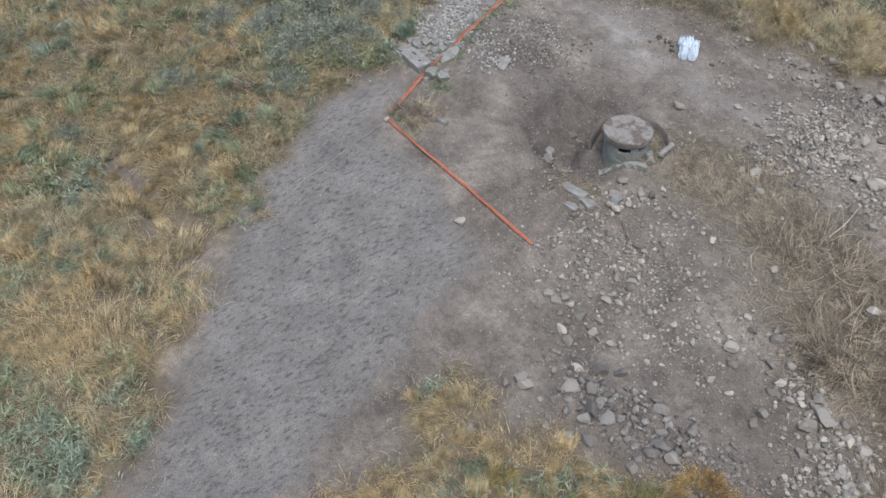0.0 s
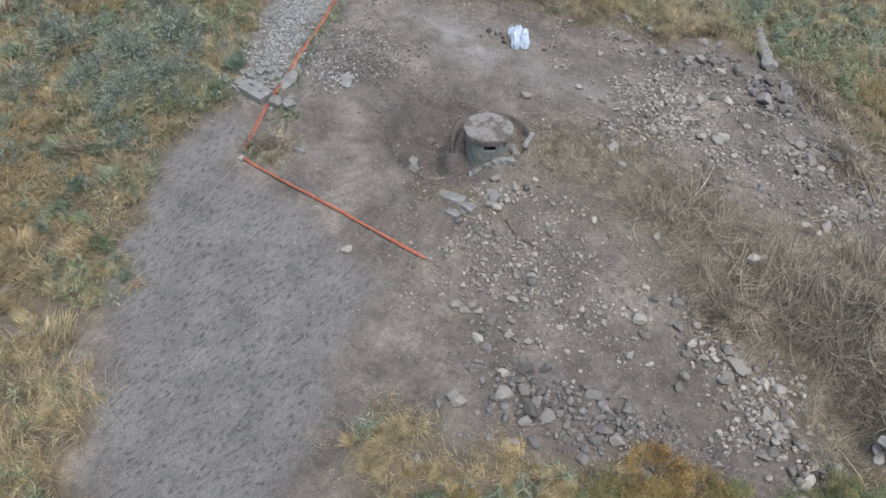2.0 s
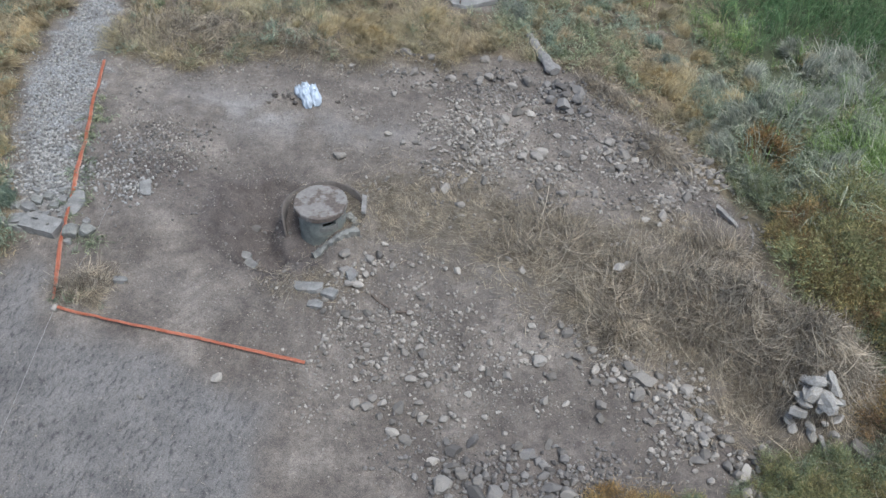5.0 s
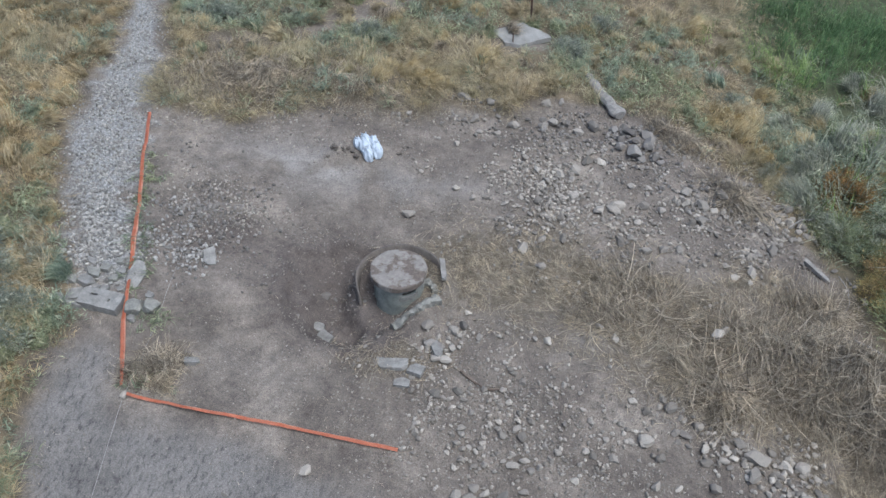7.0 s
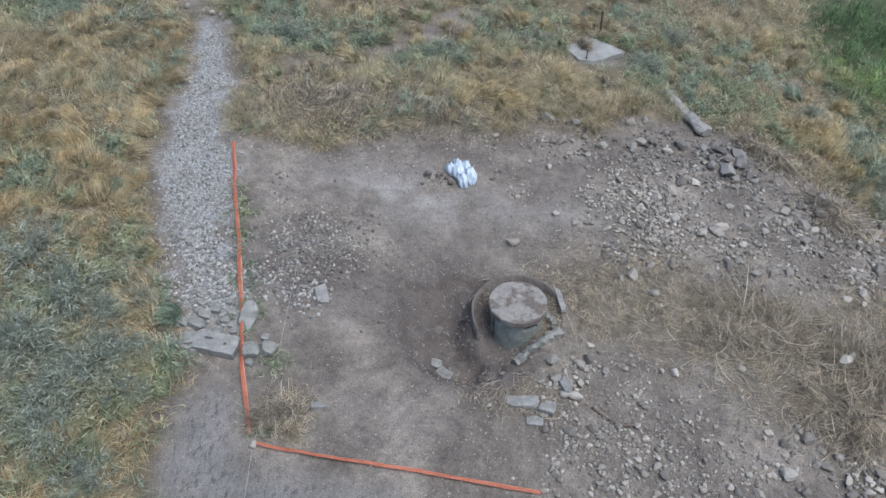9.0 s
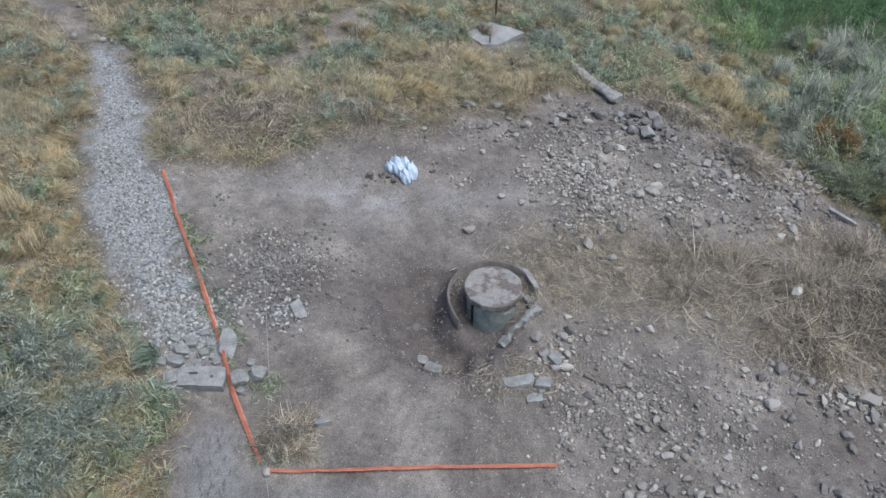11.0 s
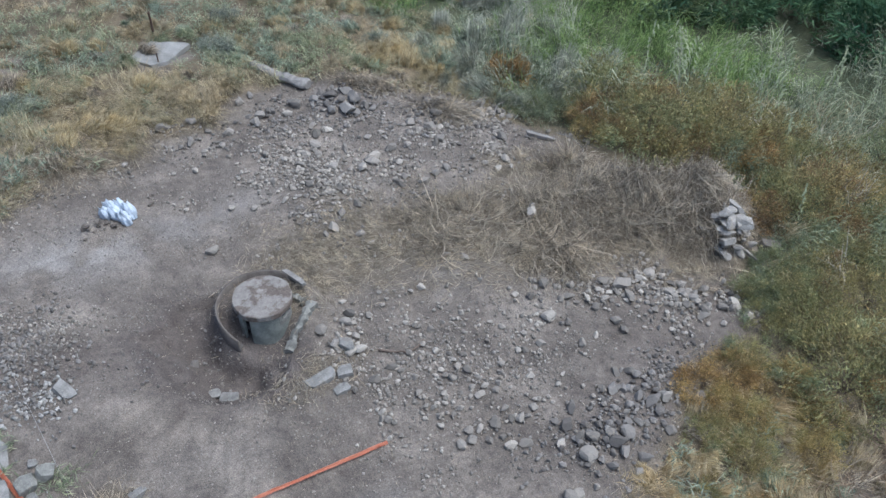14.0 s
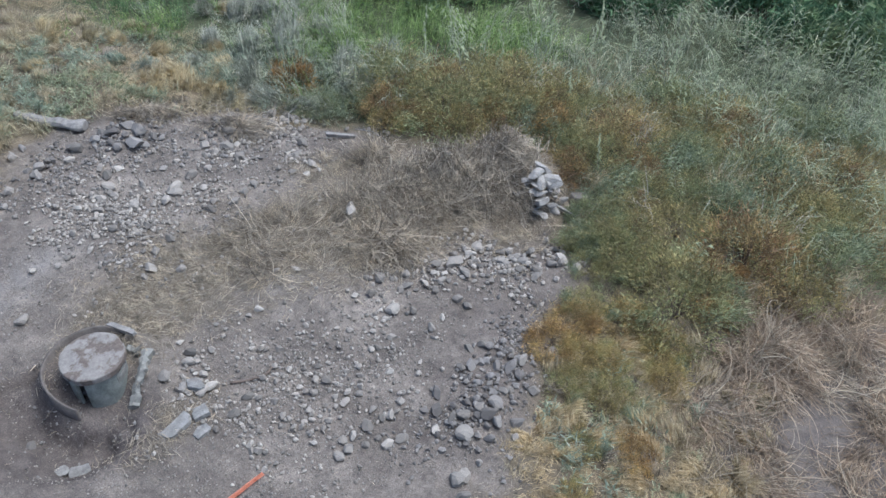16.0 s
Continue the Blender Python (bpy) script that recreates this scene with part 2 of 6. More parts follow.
def stone_material(name, dark, light):
    m, nt, b = material(name, 0.88)
    info = nt.nodes.new("ShaderNodeObjectInfo")
    geo = nt.nodes.new("ShaderNodeNewGeometry")
    add = nt.nodes.new("ShaderNodeMath")
    nt.links.new(info.outputs["Random"], add.inputs[0])
    nt.links.new(geo.outputs["Random Per Island"], add.inputs[1])
    frac = nt.nodes.new("ShaderNodeMath")
    frac.operation = "FRACT"
    nt.links.new(add.outputs[0], frac.inputs[0])
    c = ramp(nt, frac.outputs[0], [(0.0, dark), (0.55, tuple((p + q) / 2 for p, q in zip(dark, light))), (1.0, light)])
    dust = ramp(nt, tex(nt, 14, 6, 0.7), [(0.35, (0.72, 0.70, 0.68)), (0.65, (1.15, 1.12, 1.06))])
    nt.links.new(mix(nt, 0.85, c, dust, "MULTIPLY"), b.inputs["Base Color"])
    bump(nt, b, tex(nt, 40, 6, 0.7), 0.4, 0.01)
    return m


def blade_material(name, stops, patch=None, scale=0.5, edge=0.42):
    """Leaves and stalks: a colour for each, drifting from place to place."""
    m, nt, b = material(name, 0.75)
    geo = nt.nodes.new("ShaderNodeNewGeometry")
    c = ramp(nt, geo.outputs["Random Per Island"], stops)
    if patch:
        f = ramp(nt, tex(nt, scale, 3, 0.6), [(edge, (0, 0, 0)), (edge + 0.18, (1, 1, 1))])
        c = mix(nt, f, c, ramp(nt, geo.outputs["Random Per Island"], patch))
    bunch = ramp(nt, tex(nt, 2.6, 4, 0.7), [(0.34, (0.55, 0.56, 0.58)), (0.5, (0.98, 0.98, 0.98)), (0.66, (1.4, 1.36, 1.28))])
    c = mix(nt, 0.9, c, bunch, "MULTIPLY")
    nt.links.new(c, b.inputs["Base Color"])
    tr = nt.nodes.new("ShaderNodeBsdfTranslucent")
    nt.links.new(c, tr.inputs["Color"])
    ms = node(nt, "ShaderNodeMixShader", Fac=0.25)
    nt.links.new(b.outputs[0], ms.inputs[1])
    nt.links.new(tr.outputs[0], ms.inputs[2])
    nt.links.new(ms.outputs[0], nt.nodes["Material Output"].inputs["Surface"])
    return m


def shrub_material(name, hues):
    """Foliage: each shrub takes a hue of its own, each leaf a shade of it."""
    m, nt, b = material(name, 0.85)
    b.inputs["Specular IOR Level"].default_value = 0.08
    info = nt.nodes.new("ShaderNodeObjectInfo")
    geo = nt.nodes.new("ShaderNodeNewGeometry")
    where = ramp(nt, tex(nt, 1.5, 3, 0.6, coord="Object"), [(0.36, (0.55, 0.62, 0.66)), (0.64, (1.38, 1.28, 1.15))])
    pick = nt.nodes.new("ShaderNodeMath")
    pick.operation = "MULTIPLY_ADD"
    nt.links.new(tex(nt, 1.3, 2, 0.5), pick.inputs[0])
    pick.inputs[1].default_value = 1.7
    shift = nt.nodes.new("ShaderNodeMath")
    shift.operation = "MULTIPLY_ADD"
    nt.links.new(info.outputs["Random"], shift.inputs[0])
    shift.inputs[1].default_value, shift.inputs[2].default_value = 0.75, -0.73
    nt.links.new(shift.outputs[0], pick.inputs[2])
    c = ramp(nt, pick.outputs[0], hues)
    c = mix(nt, 0.9, c, ramp(nt, geo.outputs["Random Per Island"], [(0.0, (0.5, 0.52, 0.5)), (0.5, (0.95, 0.97, 0.95)), (1.0, (1.7, 1.6, 1.5))]), "MULTIPLY")
    c = mix(nt, 0.9, c, where, "MULTIPLY")
    nt.links.new(c, b.inputs["Base Color"])
    tr = nt.nodes.new("ShaderNodeBsdfTranslucent")
    nt.links.new(c, tr.inputs["Color"])
    ms = node(nt, "ShaderNodeMixShader", Fac=0.3)
    nt.links.new(b.outputs[0], ms.inputs[1])
    nt.links.new(tr.outputs[0], ms.inputs[2])
    nt.links.new(ms.outputs[0], nt.nodes["Material Output"].inputs["Surface"])
    return m


def plain_material(name, dark, light, scale=6, rough=0.9, relief=0.4, deep=0.02):
    m, nt, b = material(name, rough)
    c = ramp(nt, tex(nt, scale, 8, 0.68), [(0.3, dark), (0.7, light)])
    fine = ramp(nt, tex(nt, scale * 9, 4, 0.7), [(0.3, (0.75, 0.75, 0.75)), (0.7, (1.15, 1.15, 1.15))])
    nt.links.new(mix(nt, 0.8, c, fine, "MULTIPLY"), b.inputs["Base Color"])
    bump(nt, b, tex(nt, scale * 5, 8, 0.7), relief, deep)
    return m


def mud_material():
    """Pale concrete with patches of dried brown mud."""
    m, nt, b = material("muddy_concrete", 0.92)
    pale = ramp(nt, tex(nt, 9, 8, 0.7), [(0.3, (0.195, 0.175, 0.151)), (0.7, (0.315, 0.287, 0.252))])
    mud = ramp(nt, tex(nt, 12, 8, 0.7), [(0.3, (0.105, 0.083, 0.066)), (0.7, (0.19, 0.155, 0.128))])
    f = ramp(nt, tex(nt, 1.9, 7, 0.62), [(0.48, (0, 0, 0)), (0.53, (1, 1, 1))])
    nt.links.new(mix(nt, f, pale, mud), b.inputs["Base Color"])
    bump(nt, b, tex(nt, 22, 8, 0.7), 0.5, 0.03)
    return m


M_CAP = mud_material()
M_EARTH = ground_material()
M_STONE = stone_material("pale_stone", (0.175, 0.159, 0.138), (0.47, 0.43, 0.37))
M_GRAVEL = stone_material("path_stone", (0.168, 0.161, 0.147), (0.475, 0.457, 0.42))
M_CLOD = stone_material("earth_clod", (0.11, 0.095, 0.082), (0.20, 0.175, 0.15))
M_DARK = stone_material("basalt", (0.124, 0.113, 0.102), (0.30, 0.28, 0.253))
M_GREY = stone_material("grey_stone", (0.16, 0.146, 0.127), (0.385, 0.353, 0.307))
M_CONCRETE = plain_material("weathered_concrete", (0.15, 0.158, 0.134), (0.325, 0.332, 0.287), 4)
M_COLLAR = plain_material("earthy_concrete", (0.095, 0.080, 0.067), (0.19, 0.165, 0.142), 4)
M_SLAB = plain_material("pale_concrete", (0.17, 0.161, 0.143), (0.375, 0.355, 0.317), 5, 0.9, 0.8, 0.03)
M_SHARD = plain_material("broken_concrete", (0.15, 0.144, 0.122), (0.34, 0.327, 0.282), 9)
M_STACK = plain_material("bleached_slab", (0.25, 0.228, 0.195), (0.53, 0.488, 0.42), 6)
M_PAD = plain_material("bleached_concrete", (0.20, 0.19, 0.168), (0.37, 0.354, 0.318), 3)
M_WOOD = plain_material("grey_wood", (0.19, 0.172, 0.15), (0.37, 0.345, 0.305), 9)
M_TWIG = plain_material("dead_wood", (0.10, 0.075, 0.055), (0.20, 0.155, 0.12), 12)
M_TAPE = plain_material("orange_tape", (0.58, 0.185, 0.095), (0.72, 0.31, 0.19), 4, 0.45, 0.1, 0.005)
M_TAPE2 = plain_material("pale_tape", (0.66, 0.30, 0.18), (0.80, 0.52, 0.40), 4, 0.45, 0.1, 0.005)
M_SACK = plain_material("woven_plastic", (0.50, 0.56, 0.62), (0.63, 0.68, 0.73), 10, 0.6, 0.3, 0.03)
M_STRING = plain_material("pale_string", (0.30, 0.28, 0.25), (0.48, 0.46, 0.42), 20)
# dark tone that stands for the shade inside the post
M_INSIDE = plain_material("inside_shade", (0.075, 0.066, 0.060), (0.15, 0.134, 0.122), 8)
M_RUST = plain_material("rusty_iron", (0.07, 0.045, 0.035), (0.14, 0.09, 0.065), 20)
M_DRY = blade_material("dry_grass", [(0.0, (0.27, 0.21, 0.12)), (0.5, (0.45, 0.362, 0.215)), (1.0, (0.61, 0.52, 0.35))],
                       [(0.0, (0.235, 0.20, 0.115)), (0.6, (0.42, 0.36, 0.21)), (1.0, (0.57, 0.51, 0.345))], 0.35)
M_GOLD = blade_material("golden_grass", [(0.0, (0.285, 0.21, 0.108)), (0.5, (0.475, 0.36, 0.188)), (1.0, (0.62, 0.51, 0.31))],
                        [(0.0, (0.25, 0.20, 0.115)), (0.6, (0.44, 0.36, 0.215)), (1.0, (0.57, 0.505, 0.345))], 0.5)
M_TUFT = blade_material("bleached_tuft", [(0.0, (0.34, 0.265, 0.135)), (0.5, (0.53, 0.43, 0.235)), (1.0, (0.68, 0.585, 0.37))])
M_HERB = blade_material("grey_green_herb", [(0.0, (0.162, 0.185, 0.099)), (0.6, (0.297, 0.319, 0.185)), (1.0, (0.482, 0.476, 0.302))],
                        [(0.0, (0.134, 0.179, 0.125)), (0.6, (0.269, 0.319, 0.230)), (1.0, (0.426, 0.459, 0.342))], 0.4, 0.44)
M_SAGE = blade_material("sage_leaf", [(0.0, (0.178, 0.195, 0.147)), (0.6, (0.33, 0.35, 0.27)), (1.0, (0.50, 0.51, 0.41))], [(0.0, (0.20, 0.195, 0.105)), (0.6, (0.36, 0.335, 0.185)), (1.0, (0.50, 0.46, 0.28))], 0.8, 0.5)
M_STRAW = blade_material("bleached_straw", [(0.0, (0.15, 0.122, 0.088)), (0.5, (0.31, 0.258, 0.182)), (1.0, (0.50, 0.43, 0.315))])
M_BRUSH = blade_material("dead_brush", [(0.0, (0.115, 0.094, 0.069)), (0.5, (0.305, 0.255, 0.185)), (1.0, (0.57, 0.49, 0.37))])
M_OLIVE = shrub_material("olive_leaf", [(0.0, (0.347, 0.219, 0.120)), (0.2, (0.371, 0.290, 0.146)), (0.5, (0.366, 0.333, 0.160)), (0.68, (0.280, 0.310, 0.168)), (1.0, (0.259, 0.310, 0.234))])
M_AMBER = shrub_material("amber_leaf", [(0.0, (0.385, 0.245, 0.112)), (0.25, (0.43, 0.31, 0.142)), (0.55, (0.40, 0.335, 0.155)), (0.8, (0.29, 0.29, 0.145)), (1.0, (0.197, 0.242, 0.171))])
M_ORANGE = shrub_material("rust_leaf", [(0.0, (0.324, 0.200, 0.095)), (1.0, (0.362, 0.267, 0.124))])
M_REED = blade_material("pale_reed_leaf", [(0.0, (0.20, 0.24, 0.135)), (0.6, (0.33, 0.365, 0.215)), (1.0, (0.54, 0.54, 0.37))])
M_SILVER = blade_material("silver_grass", [(0.0, (0.25, 0.255, 0.19)), (0.6, (0.44, 0.44, 0.335)), (1.0, (0.66, 0.65, 0.52))])
M_BLUE = blade_material("blue_green_reed", [(0.0, (0.17, 0.205, 0.135)), (0.6, (0.32, 0.355, 0.235)), (1.0, (0.53, 0.53, 0.39))])
M_GREEN = blade_material("green_reed", [(0.0, (0.065, 0.12, 0.05)), (0.6, (0.135, 0.225, 0.09)), (1.0, (0.24, 0.33, 0.145))])
M_LIME = blade_material("fresh_reed", [(0.0, (0.115, 0.18, 0.05)), (0.6, (0.235, 0.335, 0.10)), (1.0, (0.38, 0.46, 0.19))])
M_DEEP = shrub_material("deep_green_leaf", [(0.0, (0.10, 0.185, 0.10)), (0.5, (0.145, 0.225, 0.125)), (1.0, (0.21, 0.26, 0.145))])
M_TAWNY = blade_material("dead_reed", [(0.0, (0.15, 0.11, 0.075)), (0.5, (0.30, 0.225, 0.15)), (1.0, (0.47, 0.38, 0.265))])
M_PLUME = blade_material("pale_plume", [(0.0, (0.38, 0.34, 0.25)), (1.0, (0.66, 0.61, 0.49))])


# ---- mesh helpers ----
def mesh_from(name, verts, tris, mat, smooth=False, size=3):
    """A mesh from arrays of corners and of faces with `size` corners each."""
    verts, tris = np.asarray(verts, np.float32), np.asarray(tris, np.int32)
    me = bpy.data.meshes.new(name)
    me.vertices.add(len(verts))
    me.vertices.foreach_set("co", verts.ravel())
    me.loops.add(tris.size)
    me.loops.foreach_set("vertex_index", tris.ravel())
    me.polygons.add(len(tris))
    me.polygons.foreach_set("loop_start", np.arange(len(tris), dtype=np.int32) * size)
    me.polygons.foreach_set("use_smooth", np.full(len(tris), smooth))
    me.update(calc_edges=True)
    me.materials.append(mat)
    return me


def part(name, bm, mat, parent, label="", smooth=False):
    """One bmesh as one mesh object under a thing or part."""
    me = bpy.data.meshes.new(name)
    for f in bm.faces:
        f.smooth = smooth
    bm.to_mesh(me)
    bm.free()
    me.materials.append(mat)
    ob = new(name, me)
    ob.parent = parent
    return tagged(ob, label) if label else ob


def thing(name, at, label, category, group="", turn=0.0):
    ob = new(name)
    ob.empty_display_size = 0.1
    ob.matrix_basis = pose(*at, 0, 0, turn)
    return tagged(ob, label, category, group)


def gz(x, y):
    return float(ground_z(np.array([x]), np.array([y]))[0])


def trampled(x, y):
    """Where the grass north of the dig is thin and flattened."""
    return np.clip(blob(x, y, -3.4, 7.6, 2.6, 1.0, 8) + 0.7 * blob(x, y, -5.2, 8.4, 1.2, 0.5, 35) + 0.6 * blob(x, y, 1.2, 8.4, 1.6, 0.7), 0, 1)


# ---- the ground: one sheet, fine where the camera passes, coarse to the horizon ----
def spread(lo, hi, fine, far):
    mid = np.arange(lo, hi + fine / 2, fine)
    out = [fine]
    while sum(out) < far:
        out.append(out[-1] * 1.22)
    out = np.cumsum(out)
    return np.concatenate([lo - out[::-1], mid, hi + out])


def build_ground():
    xs, ys = spread(-12.0, 14.0, 0.085, 900), spread(-12.5, 12.0, 0.085, 900)
    gx, gy = np.meshgrid(xs, ys)
    x, y = gx.ravel(), gy.ravel()
    verts = np.stack([x, y, ground_z(x, y)], 1)
    n, m = len(xs), len(ys)
    i = (np.arange(m - 1)[:, None] * n + np.arange(n - 1)[None, :]).ravel()
    me = mesh_from("ground", verts, np.stack([i, i + 1, i + n + 1, i + n], 1), M_EARTH, True, 4)
    jit = (fbm(x, y, 0.7, 3, 5) - 0.5) * 0.9
    bare = bare_in(x, y) + jit
    fields = {
        "litter": step(0.15, -0.35, bare),
        "road": step(-0.2, 0.6, inside(ROAD, x, y) + jit * 0.6),
        "gravel": step(-0.3, 0.3, inside(GRAVEL, x, y) + jit * 0.8 + 1.3 * (fbm(x, y, 0.35, 3, 29) - 0.5)),
        "straw": np.clip(straw_field(x, y) * 0.8, 0, 1),
        # damp earth, plus shade painted into the pit; other spots simply darken the earth
        "damp_shade": np.clip(1.5 * blob(x, y, -0.1, -0.5, 0.8, 0.7) + 0.85 * step(-0.65, 0.2, inside(PIT, x, y) + jit * 0.6)
                        + 0.55 * blob(x, y, -1.7, 0.4, 1.3, 1.0) + 0.75 * blob(x, y, 10.6, -10.5, 3.2, 2.0) + 0.55 * blob(x, y, 9.2, 3.4, 1.2, 0.9) + 0.6 * blob(x, y, 5.4, -4.9, 1.5, 0.9) + 0.6 * blob(x, y, 7.2, -4.2, 1.2, 0.7) + 0.4 * blob(x, y, 8.6, -3.0, 1.2, 0.5) + 0.7 * blob(x, y, 10.6, -1.5, 1.0, 0.5)
                        + 0.6 * blob(x, y, -3.6, 0.9, 1.2, 1.1) + 0.9 * blob(x, y, 10.0, -3.1, 0.9, 0.9), 0, 1) * 0.88,
        "dust": np.clip(blob(x, y, -2.6, 3.9, 1.9, 0.8) + 0.7 * blob(x, y, 0.6, 4.0, 1.6, 0.5, 10) + 0.15 * blob(x, y, -1.8, -2.2, 1.3, 0.6) + 0.5 * blob(x, y, 4.6, 0.1, 1.2, 0.5), 0, 1) * step(0.28, 0.52, fbm(x, y, 0.9, 4, 33)) * 0.9,
        "lush": np.clip(step(10.5, 13.5, x + 0.25 * y) * step(-9.5, -7.5, y), 0, 1),
    }
    for k, v in fields.items():
        me.attributes.new(k, "FLOAT", "POINT").data.foreach_set("value", np.asarray(v, np.float32))
    tagged(new("ground", me), "dusty grey-brown earth with a rutted track and gravel path", "ground", kind="structure")


def straw_field(x, y):
    """Where straw and dead stalks lie on the bare earth, 0..1."""
    s = (blob(x, y, 2.6, 1.7, 1.9, 1.1, 15) + 1.15 * blob(x, y, 6.4, 1.0, 2.4, 1.3, -8) + 0.9 * blob(x, y, 9.0, -0.4, 2.2, 1.0, -20)
         + 0.5 * blob(x, y, 0.6, -1.2, 1.0, 0.4) + 0.7 * blob(x, y, 9.8, -2.3, 1.2, 0.7) + 0.4 * blob(x, y, -3.7, -2.4, 0.6, 0.4)
         + 0.6 * blob(x, y, 8.6, 2.6, 1.5, 0.6, -15) + 0.55 * blob(x, y, -1.5, 7.0, 3.2, 0.55, 8) + 0.6 * blob(x, y, -6.3, 6.0, 0.8, 1.0) + 0.7 * trampled(x, y) + 0.5 * blob(x, y, -4.6, 9.1, 1.8, 0.4, 25))
    return np.clip(s, 0, 1) * step(0.30, 0.62, fbm(x, y, 0.8, 4, 31) + 0.25 * s)


build_ground()


# ---- the round concrete lookout in its pit ----
def tube(bm, r0, r1, z0, z1, a0, a1, n):
    """A curved block between two radii, heights and angles in degrees; a full ring where it goes all round."""
    full = a1 - a0 >= 359.9
    rows = []
    for k in range(n if full else n + 1):
        a = radians(a0 + (a1 - a0) * k / n)
        c, s = math.cos(a), math.sin(a)
        rows.append([bm.verts.new((r * c, r * s, z)) for r, z in ((r0, z0), (r1, z0), (r1, z1), (r0, z1))])
    for k in range(n):
        p, q = rows[k], rows[(k + 1) % len(rows)]
        for e in range(4):
            bm.faces.new((p[e], p[(e + 1) % 4], q[(e + 1) % 4], q[e]))
    if not full:
        bm.faces.new(rows[0])
        bm.faces.new(rows[-1][::-1])


def build_lookout():
    top = 0.38
    root = thing("concrete_lookout", (BOX[0], BOX[1], gz(*BOX)), "round weathered concrete lookout post in a dug-out pit", "bunker")
    base = top - gz(*BOX)
    # wall: pillars between the slits and the doorway, a course below and one above
    w = bmesh.new()
    ri, ro = 0.475, 0.535
    slits = [(-70, -38), (-16, 10)]
    tube(w, ri, ro, base - 0.21, base - 0.12, -180, 180, 72)
    solid = [(10, 60), (84, 196), (-144, -70), (-38, -16)]
    for a0, a1 in solid:
        tube(w, ri, ro, base - 0.34, base - 0.21, a0, a1, max(3, int((a1 - a0) / 5)))
    tube(w, ri, ro, base - 1.75, base - 0.34, -144, 196, 68)
    bmesh.ops.recalc_face_normals(w, faces=w.faces)
    wall = part("wall", w, M_CONCRETE, root, "grey-green rendered concrete wall with view slits")
    # pale frames in the slits
    for a0, a1 in slits:
        f = bmesh.new()
        for z0, z1 in ((-0.212, -0.198), (-0.352, -0.338)):
            tube(f, ro - 0.02, ro + 0.012, base + z0, base + z1, a0 - 2, a1 + 2, 6)
        bmesh.ops.recalc_face_normals(f, faces=f.faces)
        part("slit_frame", f, M_SLAB, wall)
    # a pale rendered panel round the front slit
    pnl = bmesh.new()
    for a0, a1, z0, z1 in ((-78, -32, -0.205, -0.155), (-78, -32, -0.47, -0.345), (-78, -70.5, -0.345, -0.205), (-37.5, -32, -0.345, -0.205)):
        tube(pnl, ro - 0.01, ro + 0.008, base + z0, base + z1, a0, a1, max(3, int((a1 - a0) / 4)))
    bmesh.ops.recalc_face_normals(pnl, faces=pnl.faces)
    part("slit_panel", pnl, M_SHARD, wall, "pale rendered panel round the view slit")
    # the roof slab with a chipped rim and a slight dome
    c = bmesh.new()
    n = 64
    prof = [(0.0, 0.0), (0.2, 0.0), (0.4, -0.004), (0.52, -0.006), (0.583, -0.010), (0.597, -0.024), (0.60, -0.13), (0.592, -0.15), (0.45, -0.15), (0.0, -0.15)]
    rings = []
    for r, z in prof[1:-1]:
        ring = []
        for k in range(n):
            a = 2 * math.pi * k / n
            x, y = r * math.cos(a), r * math.sin(a)
            edge = 0.034 * (noise.noise((x * 4, y * 4, z * 3 + 2)) + 0.6 * noise.noise((x * 12, y * 12, 5))) if r > 0.5 else 0.0
            lift = 0.02 * noise.noise((x * 3, y * 3, 9)) if z > -0.03 else 0.0
            ring.append(c.verts.new((x * (1 + edge), y * (1 + edge), base + z + lift)))
        rings.append(ring)
    for p, q in zip(rings, rings[1:]):
        for k in range(n):
            c.faces.new((p[k], p[(k + 1) % n], q[(k + 1) % n], q[k]))
    c.faces.new(rings[0])
    c.faces.new(rings[-1][::-1])
    bmesh.ops.recalc_face_normals(c, faces=c.faces)
    part("roof_slab", c, M_CAP, root, "round roof slab with dried mud on top")
    # the outer collar, broken away at the doorway and in front
    o = bmesh.new()
    n = 60
    rows = []
    for k in range(n + 1):
        u = k / n
        a = radians(216 - 196 * u)
        drop = 0.22 * step(0.2, 0.0, u) + 0.10 * step(0.85, 1.0, u)
        zt = base - 0.28 - float(drop) + 0.015 * noise.noise((u * 14, 3, 1))
        r = 0.92 + 0.014 * noise.noise((u * 9, 1, 7))
        rows.append([o.verts.new((rr * math.cos(a), rr * math.sin(a) + 0.1, z)) for rr, z in
                     ((r - 0.07, zt - 0.7), (r + 0.03, zt - 0.7), (r + 0.03, zt - 0.01), (r + 0.01, zt), (r - 0.015, zt - 0.01))])
    for p, q in zip(rows, rows[1:]):
        for e in range(5):
            o.faces.new((p[e], p[(e + 1) % 5], q[(e + 1) % 5], q[e]))
    o.faces.new(rows[0]), o.faces.new(rows[-1][::-1])
    bmesh.ops.recalc_face_normals(o, faces=o.faces)
    part("collar", o, M_COLLAR, root, "curved earth-stained outer collar", True)
    # added floor inside, its dark colour standing for the shade behind the slits
    d = bmesh.new()
    bmesh.ops.create_circle(d, cap_ends=True, radius=0.5, segments=32, matrix=Matrix.Translation((0, 0, base - 0.55)))
    part("soil_fill", d, M_INSIDE, root, "added floor inside the post, coloured dark as shade")


build_lookout()


